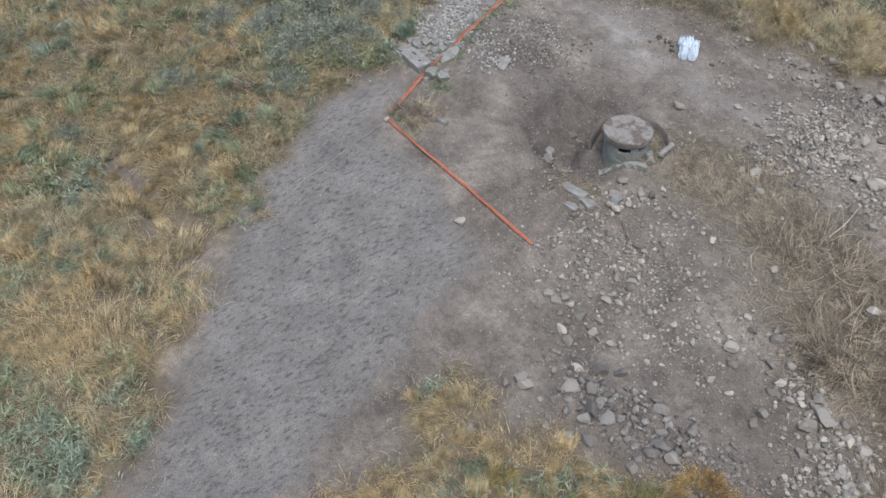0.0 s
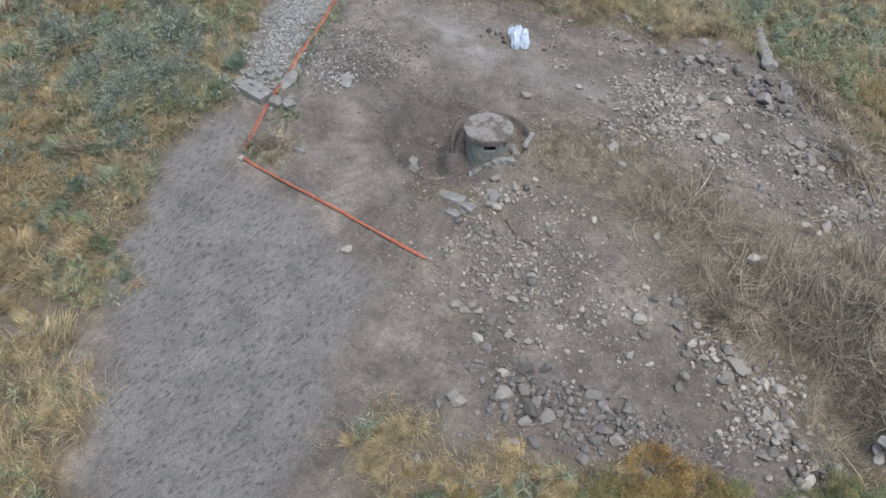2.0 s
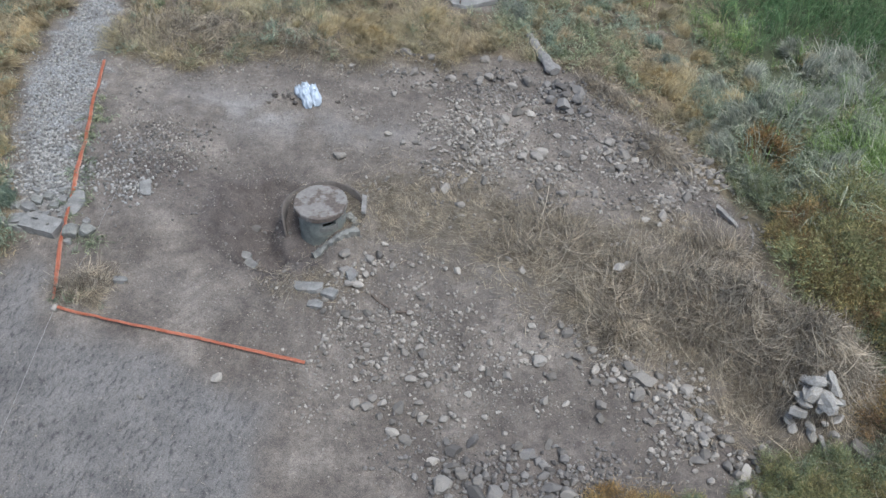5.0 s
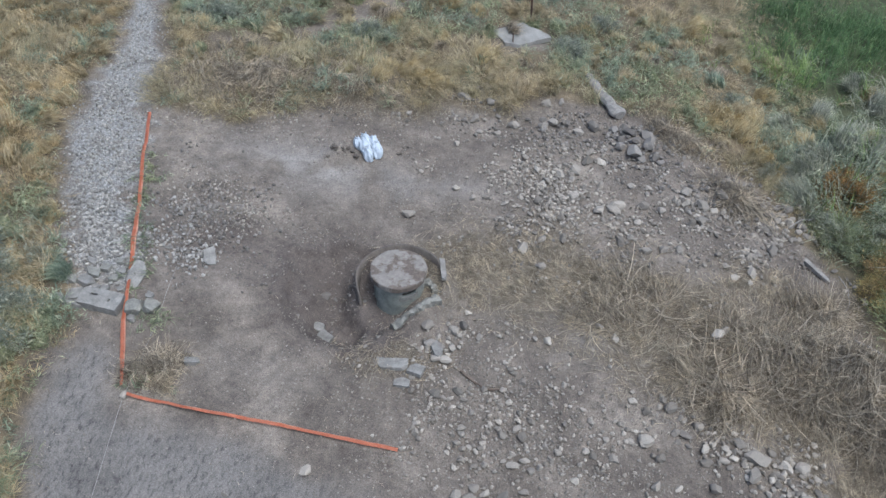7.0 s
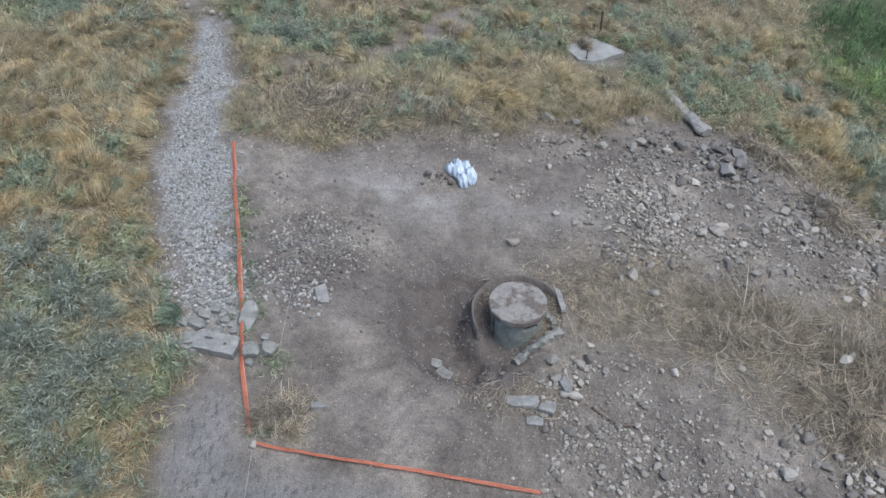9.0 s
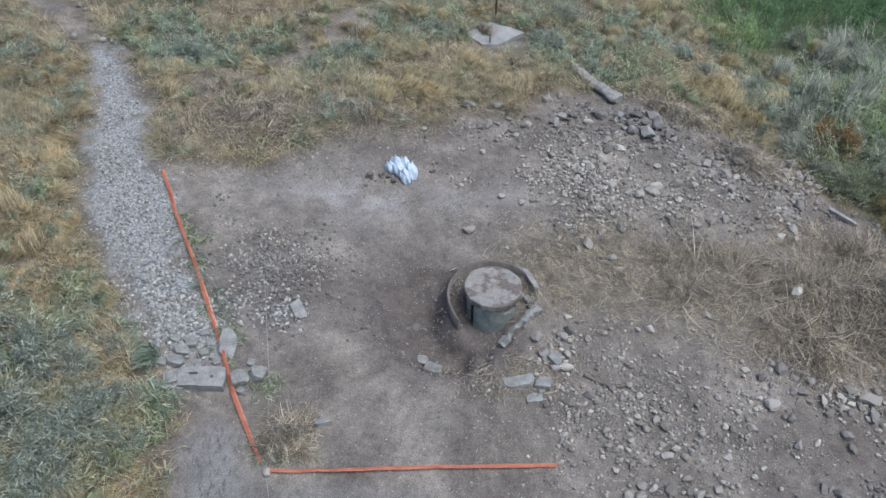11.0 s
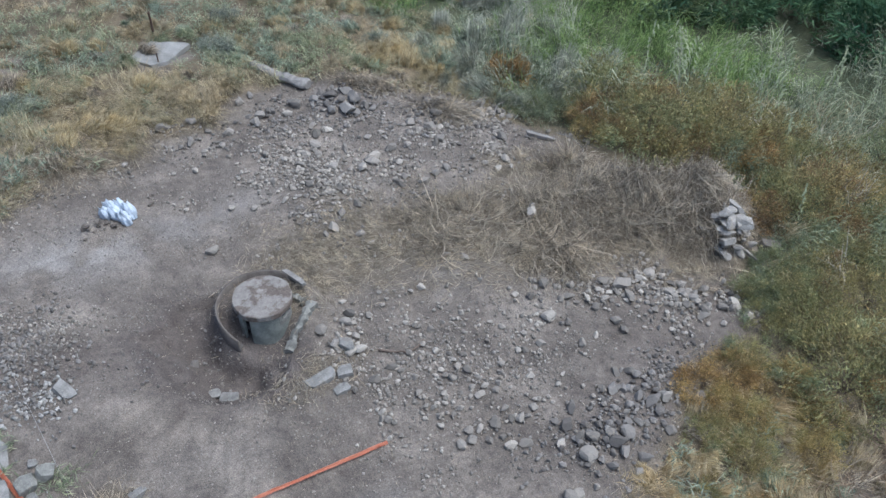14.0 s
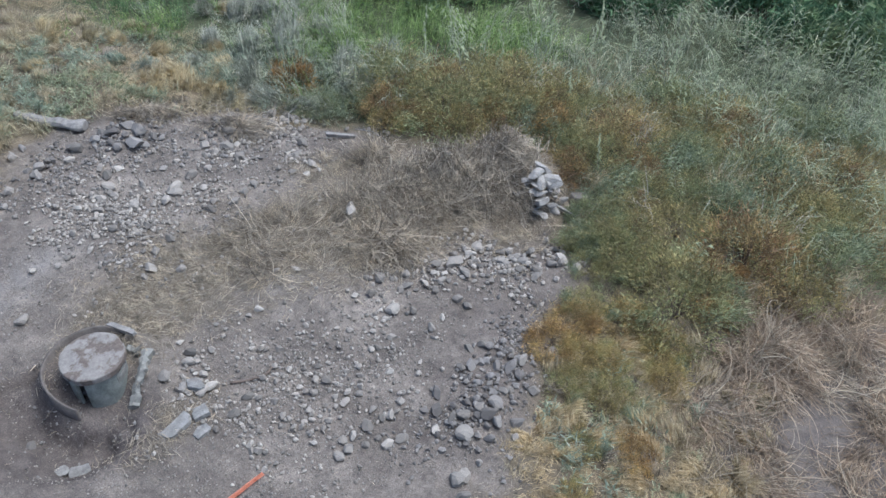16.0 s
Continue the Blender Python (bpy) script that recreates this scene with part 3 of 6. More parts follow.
def rough_block(rng, lx, ly, lz, chip=0.12):
    """A broken slab: a box, cut up, with its corners worn and its faces uneven."""
    bm = bmesh.new()
    bmesh.ops.create_cube(bm, size=1.0, matrix=Matrix.Diagonal((lx, ly, lz, 1)))
    for _ in range(6 if chip > 0.05 else 2):
        c = Vector((rng.choice((-1, 1)) * lx / 2, rng.choice((-1, 1)) * ly / 2, rng.choice((-1, 1)) * lz / 2))
        n = Vector((c.x / lx + rng.uniform(-0.35, 0.35), c.y / ly + rng.uniform(-0.35, 0.35), c.z / lz * rng.uniform(0.1, 1.0))).normalized()
        bmesh.ops.bisect_plane(bm, geom=[*bm.verts, *bm.edges, *bm.faces], plane_co=c * rng.uniform(0.6, 0.88), plane_no=n, clear_outer=True)
        bmesh.ops.holes_fill(bm, edges=[e for e in bm.edges if e.is_boundary])
    bmesh.ops.bevel(bm, geom=list(bm.edges), offset=min(lx, ly, lz) * 0.05, segments=1, affect="EDGES")
    bmesh.ops.triangulate(bm, faces=list(bm.faces))
    for _ in range(2):
        long = [e for e in bm.edges if e.calc_length() > 0.09]
        if long:
            bmesh.ops.subdivide_edges(bm, edges=long, cuts=1)
            bmesh.ops.triangulate(bm, faces=list(bm.faces))
    ox = rng.uniform(0, 90)
    for v in bm.verts:
        p = v.co
        n1 = noise.noise_vector((p.x * 4 + ox, p.y * 4, p.z * 4))
        n2 = noise.noise_vector((p.x * 13 + ox, p.y * 13, p.z * 13))
        v.co = p + Vector((n1.x * lx, n1.y * ly, n1.z * lz)) * chip * 0.7 + n2 * 0.009
    return bm


def lay(name, at, size, turn, label, category, mat, group="", tilt=(0, 0), lift=0.0, seed=1, chip=0.12):
    """One broken block lying on the ground."""
    rng = random.Random(seed)
    bm = rough_block(rng, *size, chip)
    me = bpy.data.meshes.new(name)
    bm.to_mesh(me)
    bm.free()
    me.materials.append(mat)
    ob = new(name, me)
    ob.matrix_basis = pose(at[0], at[1], gz(*at) + size[2] * 0.36 + lift, tilt[0], tilt[1], turn)
    return tagged(ob, label, category, group)


# ---- stones ----
def ico(sub):
    bm = bmesh.new()
    bmesh.ops.create_icosphere(bm, subdivisions=sub, radius=1.0)
    v = np.array([p.co[:] for p in bm.verts])
    bm.verts.index_update()
    f = np.array([[q.index for q in t.verts] for t in bm.faces])
    bm.free()
    return v, f


def stone_shapes(count, sub, seed):
    """Unit stones: spheres cut by random planes and roughened, a little flat."""
    rng = np.random.RandomState(seed)
    base, f = ico(sub)
    out = []
    for _ in range(count):
        v = base.copy()
        for _ in range(12):
            n = rng.normal(size=3)
            n /= np.linalg.norm(n)
            d = rng.uniform(0.42, 0.84)
            over = v @ n - d
            v = v - np.outer(np.maximum(over, 0) * 0.98, n)
        v = v * (1 + 0.045 * rng.normal(size=(len(v), 1)))
        v = v * np.array([1.0, rng.uniform(0.6, 0.95), rng.uniform(0.6, 0.92)])
        out.append(v)
    return out, f


STONES, STONE_F = stone_shapes(14, 2, 3)
CHIPS, CHIP_F = stone_shapes(24, 1, 4)


def stone_meshes(mat, name):
    return [mesh_from(name, v, STONE_F, mat, False) for v in STONES]


def chip_meshes(mat, name):
    return [mesh_from(name, v, CHIP_F, mat, False) for v in CHIPS[:16]]


PALE, DARKS, GREYS = stone_meshes(M_STONE, "pale_stone"), stone_meshes(M_DARK, "dark_stone"), stone_meshes(M_GREY, "grey_stone")
SMALL = {id(PALE): chip_meshes(M_STONE, "pale_stone"), id(DARKS): chip_meshes(M_DARK, "dark_stone"), id(GREYS): chip_meshes(M_GREY, "grey_stone")}


def put_stone(x, y, r, kind, label, group, rng, flat=1.0, lift=0.0, long=1.0, turn=None):
    kind = SMALL.get(id(kind), kind) if r < 0.085 else kind
    ob = new("stone", kind[rng.randrange(len(kind))])
    turn = rng.uniform(0, 360) if turn is None else turn
    ob.matrix_basis = (pose(x, y, gz(x, y) + r * 0.4 * flat + lift, rng.uniform(-14, 14), rng.uniform(-14, 14), turn)
                       @ Matrix.Diagonal((r * long, r, r * flat, 1)))
    return tagged(ob, label, "stone", group)


def scatter(cx, cy, rx, ry, turn, n, rng, tight=1.0):
    """n places in a soft ellipse."""
    u, v = rx * 0.58 * rng.normal(0, 1, n), ry * 0.58 * rng.normal(0, 1, n)
    c, s = math.cos(radians(turn)), math.sin(radians(turn))
    return cx + u * c - v * s, cy + u * s + v * c


OCTA = np.array([(1, 0, 0), (-1, 0, 0), (0, 1, 0), (0, -1, 0), (0, 0, 1), (0, 0, -1)], float)
OCTA_F = np.array([(0, 2, 4), (2, 1, 4), (1, 3, 4), (3, 0, 4), (2, 0, 5), (1, 2, 5), (3, 1, 5), (0, 3, 5)])
GRIT = [OCTA * np.random.RandomState(k).uniform(0.5, 1.1, (6, 1)) * (1, 0.8, 0.7) + np.random.RandomState(k + 50).normal(0, 0.16, (6, 3)) for k in range(20)]


def rubble(name, zones, mat, label, seed, CHIPS=CHIPS, CHIP_F=CHIP_F):
    """Many small stones in one mesh. Zones: middle, half-widths, turn, count, least and greatest radius."""
    rng = np.random.RandomState(seed)
    vs, fs, at = [], [], 0
    for cx, cy, rx, ry, turn, n, lo, hi in zones:
        x, y = scatter(cx, cy, rx, ry, turn, n, rng)
        # two thirds gather round a few middles of their own
        mid = rng.randint(0, n, max(3, n // 30))
        near = rng.uniform(0, 1, n) < 0.82
        pick = mid[rng.randint(0, len(mid), n)]
        x = np.where(near, x[pick] + rng.normal(0, 0.2, n), x)
        y = np.where(near, y[pick] + rng.normal(0, 0.2, n), y)
        z = ground_z(x, y)
        r = lo + (hi - lo) * rng.uniform(0, 1, n) ** 1.7
        for k in range(n):
            a = rng.uniform(0, 6.283)
            v = CHIPS[rng.randint(len(CHIPS))] * r[k]
            c, s = math.cos(a), math.sin(a)
            tx = rng.uniform(-0.4, 0.4)
            v = v @ np.array([[c, s, 0], [-s, c, 0], [0, 0, 1]]) @ np.array([[1, 0, 0], [0, math.cos(tx), math.sin(tx)], [0, -math.sin(tx), math.cos(tx)]])
            vs.append(v + (x[k], y[k], z[k] + r[k] * 0.35))
            fs.append(CHIP_F + at)
            at += len(v)
    me = mesh_from(name, np.concatenate(vs), np.concatenate(fs), mat)
    return tagged(new(name, me), label, "rubble", kind="stuff")


rubble("rubble", [
    (2.6, -2.2, 1.7, 1.8, 0, 620, 0.018, 0.07), (1.6, -0.9, 0.7, 0.5, 0, 110, 0.02, 0.09), (4.3, -3.0, 2.6, 1.6, -20, 420, 0.014, 0.07),
    (6.4, -1.8, 2.7, 1.0, -12, 420, 0.016, 0.08), (8.6, -2.7, 1.6, 0.9, -25, 420, 0.016, 0.11),
    (3.2, 4.6, 1.5, 1.9, -35, 900, 0.014, 0.085), (3.5, 4.9, 1.1, 1.6, -35, 380, 0.04, 0.09), (6.2, 4.5, 2.4, 1.5, -10, 260, 0.035, 0.085), (5.5, 4.6, 3.4, 2.3, 0, 800, 0.014, 0.075), (7.9, 4.7, 1.8, 1.6, -20, 420, 0.016, 0.11),
    (-3.9, 1.4, 1.3, 1.5, 0, 300, 0.012, 0.06), (-3.2, 1.7, 0.9, 0.7, 20, 420, 0.012, 0.05), (-4.6, 2.6, 0.8, 0.7, 10, 260, 0.012, 0.05), (0.6, 6.6, 3.6, 0.8, 12, 420, 0.012, 0.06), (-3.4, 5.0, 2.4, 0.7, 5, 420, 0.01, 0.05)],
    M_STONE, "loose pale limestone rubble strewn over the earth", 11)
rubble("dark_rubble", [
    (5.2, -4.9, 1.8, 1.1, 15, 420, 0.02, 0.08), (7.4, -4.3, 1.6, 0.7, 20, 240, 0.02, 0.08), (5.5, 7.0, 1.2, 1.0, 0, 260, 0.02, 0.1),
    (3.6, 6.9, 1.8, 0.9, 0, 300, 0.015, 0.07), (2.4, 7.0, 1.7, 0.6, 5, 260, 0.03, 0.085), (-2.9, 6.2, 1.2, 0.4, 15, 160, 0.02, 0.06), (7.6, 5.6, 2.2, 1.4, -25, 520, 0.02, 0.11), (-0.9, 0.2, 1.3, 1.4, 0, 160, 0.012, 0.06),
    (4.2, 2.9, 2.4, 0.9, 10, 260, 0.015, 0.07), (-3.9, 1.3, 1.2, 1.5, 0, 1000, 0.012, 0.075)],
    M_DARK, "small dark basalt stones and chips on earth", 12)
rubble("earth_crumbs", [
    (2.5, 0.5, 9.0, 6.5, 0, 13000, 0.010, 0.038), (-1.5, -6.5, 4.2, 5.5, 25, 2200, 0.007, 0.022), (-1.5, 3.5, 5.0, 3.0, 0, 2600, 0.008, 0.034), (5.5, 4.8, 3.5, 2.2, 0, 2600, 0.012, 0.045),
    (3.5, -2.6, 3.2, 1.9, -15, 2600, 0.012, 0.045)],
    M_GREY, "scattered small grey stones and crumbs of earth", 13, GRIT, OCTA_F)
rubble("path_gravel", [
    (-5.9, -0.1, 0.75, 0.8, 30, 600, 0.02, 0.075), (-6.7, 1.5, 0.75, 1.4, 25, 900, 0.015, 0.06), (-7.4, 3.6, 0.75, 1.6, 12, 900, 0.015, 0.055),
    (-8.0, 6.0, 0.7, 1.7, 8, 1000, 0.012, 0.04), (-8.7, 8.4, 0.6, 1.3, 12, 600, 0.012, 0.045), (-6.0, 0.3, 0.7, 1.0, 30, 240, 0.04, 0.085), (-7.0, 2.6, 0.7, 1.6, 18, 260, 0.03, 0.07),
    (-7.9, 5.8, 0.7, 2.0, 10, 260, 0.03, 0.07), (-4.4, 0.2, 0.8, 0.9, 20, 260, 0.025, 0.075)],
    M_GRAVEL, "pale crushed gravel of the footpath", 14)


def heap(zones, kind, label, group, seed):
    """Single stones, half of them gathered in small clusters. Zones as for rubble, and how high they pile up."""
    rng, nr, small = random.Random(seed), np.random.RandomState(seed), []
    for cx, cy, rx, ry, turn, n, lo, hi, rise in zones:
        xs, ys = scatter(cx, cy, rx, ry, turn, n, nr)
        mid = nr.randint(0, n, max(2, n // 9))
        for k in range(n):
            x, y = xs[k], ys[k]
            r = lo + (hi - lo) * rng.random() ** 2.2
            if rng.random() < 0.6 and not rise:
                m = mid[rng.randrange(len(mid))]
                x, y = xs[m] + rng.gauss(0, 0.2), ys[m] + rng.gauss(0, 0.17)
            d = math.hypot((x - cx) / rx, (y - cy) / ry)
            if math.hypot(x - BOX[0], y - BOX[1]) < 1.0:
                continue
            if r < 0.15:
                small.append((x, y, r, rise * max(0.0, 1 - d) * rng.random(), rng.uniform(0, 6.283), rng.randrange(len(CHIPS))))
                continue
            put_stone(float(x), float(y), r, kind, label, group, rng, rng.uniform(0.8, 1.1), rise * max(0.0, 1 - d) * rng.random(), rng.uniform(0.9, 1.35))
    vs = [CHIPS[k] * r @ np.array([[math.cos(a), math.sin(a), 0], [-math.sin(a), math.cos(a), 0], [0, 0, 1]]) + (x, y, gz(x, y) + 0.4 * r + up) for x, y, r, up, a, k in small]
    fs = [CHIP_F + k * len(CHIPS[0]) for k in range(len(small))]
    tagged(new("cobbles", mesh_from("cobbles", np.concatenate(vs), np.concatenate(fs), kind[0].materials[0])), "fist-sized " + label, "stones", kind="stuff")


heap([(2.5, -2.4, 1.2, 1.4, 0, 80, 0.055, 0.12, 0), (6.3, -1.75, 2.4, 0.65, -10, 45, 0.05, 0.11, 0), (4.2, -3.1, 2.2, 1.1, -20, 50, 0.05, 0.10, 0),
      (8.7, -2.7, 1.3, 0.5, -25, 34, 0.06, 0.16, 0), (3.2, 4.4, 1.3, 1.5, -35, 150, 0.05, 0.10, 0), (1.75, -0.7, 0.4, 0.35, 0, 6, 0.06, 0.09, 0.0),
      (1.5, 2.7, 1.8, 0.6, 20, 14, 0.05, 0.13, 0), (4.8, 1.2, 2.6, 1.0, 0, 16, 0.045, 0.1, 0)],
     PALE, "pale rounded field stone lying on bare earth", "pale stones on the platform", 21)
heap([(5.2, -4.9, 1.2, 0.65, 15, 60, 0.055, 0.13, 0.06), (6.6, -4.5, 0.9, 0.6, 20, 70, 0.055, 0.14, 0.06),
      (4.2, 7.6, 1.4, 0.6, 10, 22, 0.05, 0.13, 0), (-1.2, 12.0, 1.2, 0.25, 10, 14, 0.05, 0.12, 0)],
     DARKS, "dark grey basalt stone in a loose heap", "dark stones in heaps", 22)
heap([(8.1, 5.1, 1.5, 1.2, -30, 90, 0.05, 0.13, 0), (9.3, 5.8, 0.9, 0.4, -50, 40, 0.08, 0.18, 0), (5.4, 4.6, 2.4, 1.7, 0, 70, 0.05, 0.11, 0), (1.4, 6.7, 2.6, 0.6, 10, 24, 0.05, 0.12, 0),
      (9.2, -2.9, 1.1, 0.5, -35, 40, 0.07, 0.18, 0.05), (9.9, -3.4, 0.45, 0.6, 0, 30, 0.06, 0.16, 0.05), (-9.8, 12.0, 0.15, 0.9, 5, 16, 0.06, 0.15, 0), (-9.6, 10.4, 0.8, 0.2, 5, 14, 0.06, 0.18, 0)],
     GREYS, "grey field stone half sunk in earth", "grey stones round the platform", 23)

CLODS = stone_meshes(M_CLOD, "earth_clod")
heap([(-1.85, 4.42, 0.32, 0.2, 0, 12, 0.05, 0.12, 0.1), (-0.5, 5.1, 0.2, 0.15, 0, 4, 0.04, 0.08, 0)],
     CLODS, "brown clod of dug earth", "earth clods by the sacks", 24)
# ---- the larger stones, one by one: x, y, radius ----
def place_stones(kind, label, group, seed, *areas):
    rng = random.Random(seed)
    for area in areas:
        for x, y, r in area:
            put_stone(x, y, 1.38 * r, kind, label, group, rng, rng.uniform(0.75, 1.0), 0.0, rng.uniform(1.0, 1.25))


PALE_A = [(1.24, -0.43, 0.112), (1.42, -2.61, 0.083), (1.45, -2.81, 0.081), (1.50, -3.23, 0.061), (1.53, -1.16, 0.095), (1.63, -0.24, 0.056),
        (1.72, -2.49, 0.052), (1.72, -1.16, 0.124), (1.75, -2.23, 0.056), (1.98, 0.14, 0.076), (2.10, -3.08, 0.061), (2.14, -2.68, 0.069),
        (2.26, -2.53, 0.083), (2.29, -0.43, 0.067), (2.31, -1.67, 0.061), (2.42, -3.92, 0.093), (2.49, -2.89, 0.061), (2.69, -3.68, 0.085),
        (2.84, -0.16, 0.049), (2.86, 1.08, 0.043), (2.93, -4.05, 0.076), (3.02, -2.90, 0.061), (3.04, -2.49, 0.086), (3.07, -1.08, 0.073),
        (3.19, -4.12, 0.062), (3.25, -4.33, 0.121), (3.30, -1.26, 0.087), (3.31, -2.32, 0.080), (3.33, -3.10, 0.094), (3.43, -0.19, 0.067)]
PALE_B = [(3.44, -2.48, 0.089), (3.52, -4.41, 0.104), (3.53, -2.96, 0.074), (3.57, -2.10, 0.070), (3.59, -3.57, 0.076), (3.59, -3.82, 0.083),
        (3.67, -3.15, 0.067), (3.68, -0.19, 0.097), (3.74, -5.80, 0.121), (3.74, -3.91, 0.099), (3.78, -7.24, 0.123), (3.80, -1.48, 0.039),
        (3.82, -3.04, 0.074), (4.01, -2.84, 0.068), (4.10, -1.16, 0.061), (4.11, -4.73, 0.105), (4.13, -2.65, 0.065), (4.14, -5.80, 0.071),
        (4.15, -0.63, 0.044), (4.21, -2.02, 0.059), (4.44, -1.27, 0.050), (4.49, -4.82, 0.108), (4.50, -3.17, 0.081), (4.52, -1.62, 0.060),
        (4.63, -2.51, 0.062), (4.69, -1.84, 0.077), (4.70, -4.93, 0.100), (4.86, 1.14, 0.047), (4.98, -0.53, 0.051), (4.98, -6.08, 0.069)]
PALE_C = [(5.03, -5.04, 0.093), (5.08, -5.90, 0.096), (5.13, -2.37, 0.058), (5.16, -1.73, 0.056), (5.17, -2.57, 0.095), (5.46, -2.12, 0.066),
        (5.47, -1.18, 0.079), (5.65, -1.86, 0.049), (5.65, -4.80, 0.084), (5.73, -2.08, 0.138), (5.75, -1.39, 0.096), (5.97, -2.96, 0.086),
        (6.00, -1.20, 0.054), (6.03, -2.35, 0.109), (6.05, -1.03, 0.093), (6.30, -1.74, 0.087), (6.37, -2.90, 0.079), (6.41, -1.39, 0.064),
        (6.73, -1.48, 0.106), (6.87, -1.96, 0.104), (6.91, -2.24, 0.113), (7.04, -1.81, 0.070), (7.05, -2.75, 0.129), (7.06, -3.02, 0.114),
        (7.22, -2.15, 0.089), (7.28, -1.85, 0.069), (7.41, -2.03, 0.083), (8.41, -1.61, 0.056), (8.41, -2.25, 0.065), (8.73, -1.90, 0.124)]
PALE_D = [(8.99, -2.40, 0.097), (9.12, -3.37, 0.113), (9.28, -3.30, 0.100), (9.85, -3.53, 0.129), (0.80, 5.71, 0.093), (1.07, 4.02, 0.097),
        (1.51, 3.77, 0.069), (1.66, 7.16, 0.087), (1.80, 3.90, 0.079), (2.29, 3.76, 0.087), (2.31, 4.52, 0.089), (2.52, 3.37, 0.068),
        (2.57, 5.62, 0.110), (2.62, 4.12, 0.079), (2.88, 5.26, 0.100), (3.64, 3.61, 0.111), (3.78, 5.14, 0.090), (3.79, 7.12, 0.115),
        (3.88, 5.48, 0.118), (4.16, 6.35, 0.094), (4.46, 6.03, 0.120), (4.87, 4.37, 0.166), (5.03, 3.18, 0.143), (5.42, 3.93, 0.077),
        (5.47, 6.05, 0.074), (5.66, 3.02, 0.125), (5.66, 5.33, 0.081), (6.60, 5.00, 0.107), (7.29, 5.05, 0.089), (7.67, 2.76, 0.103)]
PALE_E = [(9.26, 5.54, 0.118), (9.60, 5.44, 0.109)]
place_stones(PALE, "pale rounded field stone lying on bare earth", "pale stones on the platform", 301, PALE_A, PALE_B, PALE_C, PALE_D, PALE_E)
GREYS_A = [(1.65, -1.89, 0.098), (1.78, -0.41, 0.112), (1.79, -0.82, 0.099), (1.94, -0.21, 0.120), (2.07, -1.76, 0.100), (2.39, -2.18, 0.084),
        (2.64, -3.90, 0.108), (2.81, 0.09, 0.061), (2.89, -3.75, 0.097), (3.26, -3.77, 0.130), (3.30, 1.94, 0.114), (3.42, -6.01, 0.108),
        (3.56, -5.74, 0.130), (3.88, -2.58, 0.065), (3.88, -3.93, 0.075), (4.13, -3.80, 0.097), (4.37, -5.23, 0.150), (4.72, 0.46, 0.080),
        (4.78, -2.56, 0.075), (5.05, 0.23, 0.094), (5.61, -4.08, 0.107), (5.72, -5.10, 0.090), (5.84, -5.17, 0.081), (6.16, -3.83, 0.085),
        (6.23, -1.23, 0.114), (6.25, -5.45, 0.126), (6.44, -3.96, 0.098), (6.49, -1.76, 0.112), (6.64, -4.83, 0.152), (6.71, -4.51, 0.100)]
GREYS_B = [(7.54, -1.64, 0.119), (7.77, -2.35, 0.163), (7.84, -1.92, 0.201), (8.15, -1.64, 0.098), (8.69, -2.64, 0.089), (9.07, -2.94, 0.145),
        (0.68, 7.68, 0.138), (1.07, 6.84, 0.134), (1.43, 7.69, 0.108), (2.08, 6.91, 0.144), (2.60, 2.27, 0.095), (2.86, 8.12, 0.149),
        (2.88, 2.39, 0.124), (2.89, 7.04, 0.134), (3.07, 4.07, 0.096), (3.14, 7.27, 0.126), (3.19, 4.88, 0.108), (3.27, 2.79, 0.109),
        (3.39, 7.38, 0.126), (3.49, 5.25, 0.109), (3.73, 2.89, 0.117), (3.86, 4.44, 0.115), (4.12, 5.97, 0.130), (4.17, 7.50, 0.175),
        (4.48, 5.04, 0.099), (4.49, 4.13, 0.122), (5.24, 5.29, 0.099), (5.52, 4.59, 0.132), (5.98, 4.48, 0.088), (6.05, 3.17, 0.109)]
GREYS_C = [(6.42, 3.27, 0.109), (6.59, 5.43, 0.135), (6.69, 4.27, 0.113), (6.95, 4.51, 0.149), (6.98, 5.07, 0.152), (7.46, 5.56, 0.163),
        (7.47, 3.09, 0.092), (7.69, 6.38, 0.112), (8.06, 6.31, 0.102), (8.07, 3.01, 0.116), (8.12, 3.67, 0.132), (8.39, 5.89, 0.110),
        (8.56, 5.75, 0.146), (8.62, 4.00, 0.142), (8.65, 5.48, 0.136), (8.94, 5.52, 0.118), (9.73, 6.76, 0.123)]
place_stones(GREYS, "grey field stone half sunk in earth", "grey stones round the platform", 302, GREYS_A, GREYS_B, GREYS_C)
DARKS_A = [(1.36, -0.81, 0.111), (1.52, -0.90, 0.103), (4.44, -4.45, 0.153), (4.65, -5.58, 0.119), (4.77, -4.17, 0.124), (4.95, -4.79, 0.092),
        (5.03, -5.28, 0.154), (5.03, -5.48, 0.118), (5.32, -5.20, 0.132), (5.36, -5.73, 0.124), (5.54, -4.61, 0.091), (5.79, -4.18, 0.128),
        (6.01, -4.27, 0.106), (6.13, -4.60, 0.118), (6.26, -4.39, 0.091), (6.28, -5.07, 0.102), (6.34, -4.79, 0.151)]
place_stones(DARKS, "dark grey basalt stone in a loose heap", "dark stones in heaps", 303, DARKS_A)
HEAP = [(5.60, 7.16, 0.185), (5.63, 6.80, 0.191), (5.26, 6.49, 0.205), (5.12, 7.22, 0.147), (4.98, 7.52, 0.128), (5.28, 6.88, 0.122), (5.78, 6.46, 0.127), (4.71, 7.39, 0.127),
        (5.47, 6.33, 0.109), (4.93, 6.66, 0.121), (4.92, 6.95, 0.116), (5.95, 6.37, 0.083), (3.45, 7.38, 0.124), (2.90, 6.99, 0.117), (3.27, 8.34, 0.097), (2.83, 7.37, 0.094)]
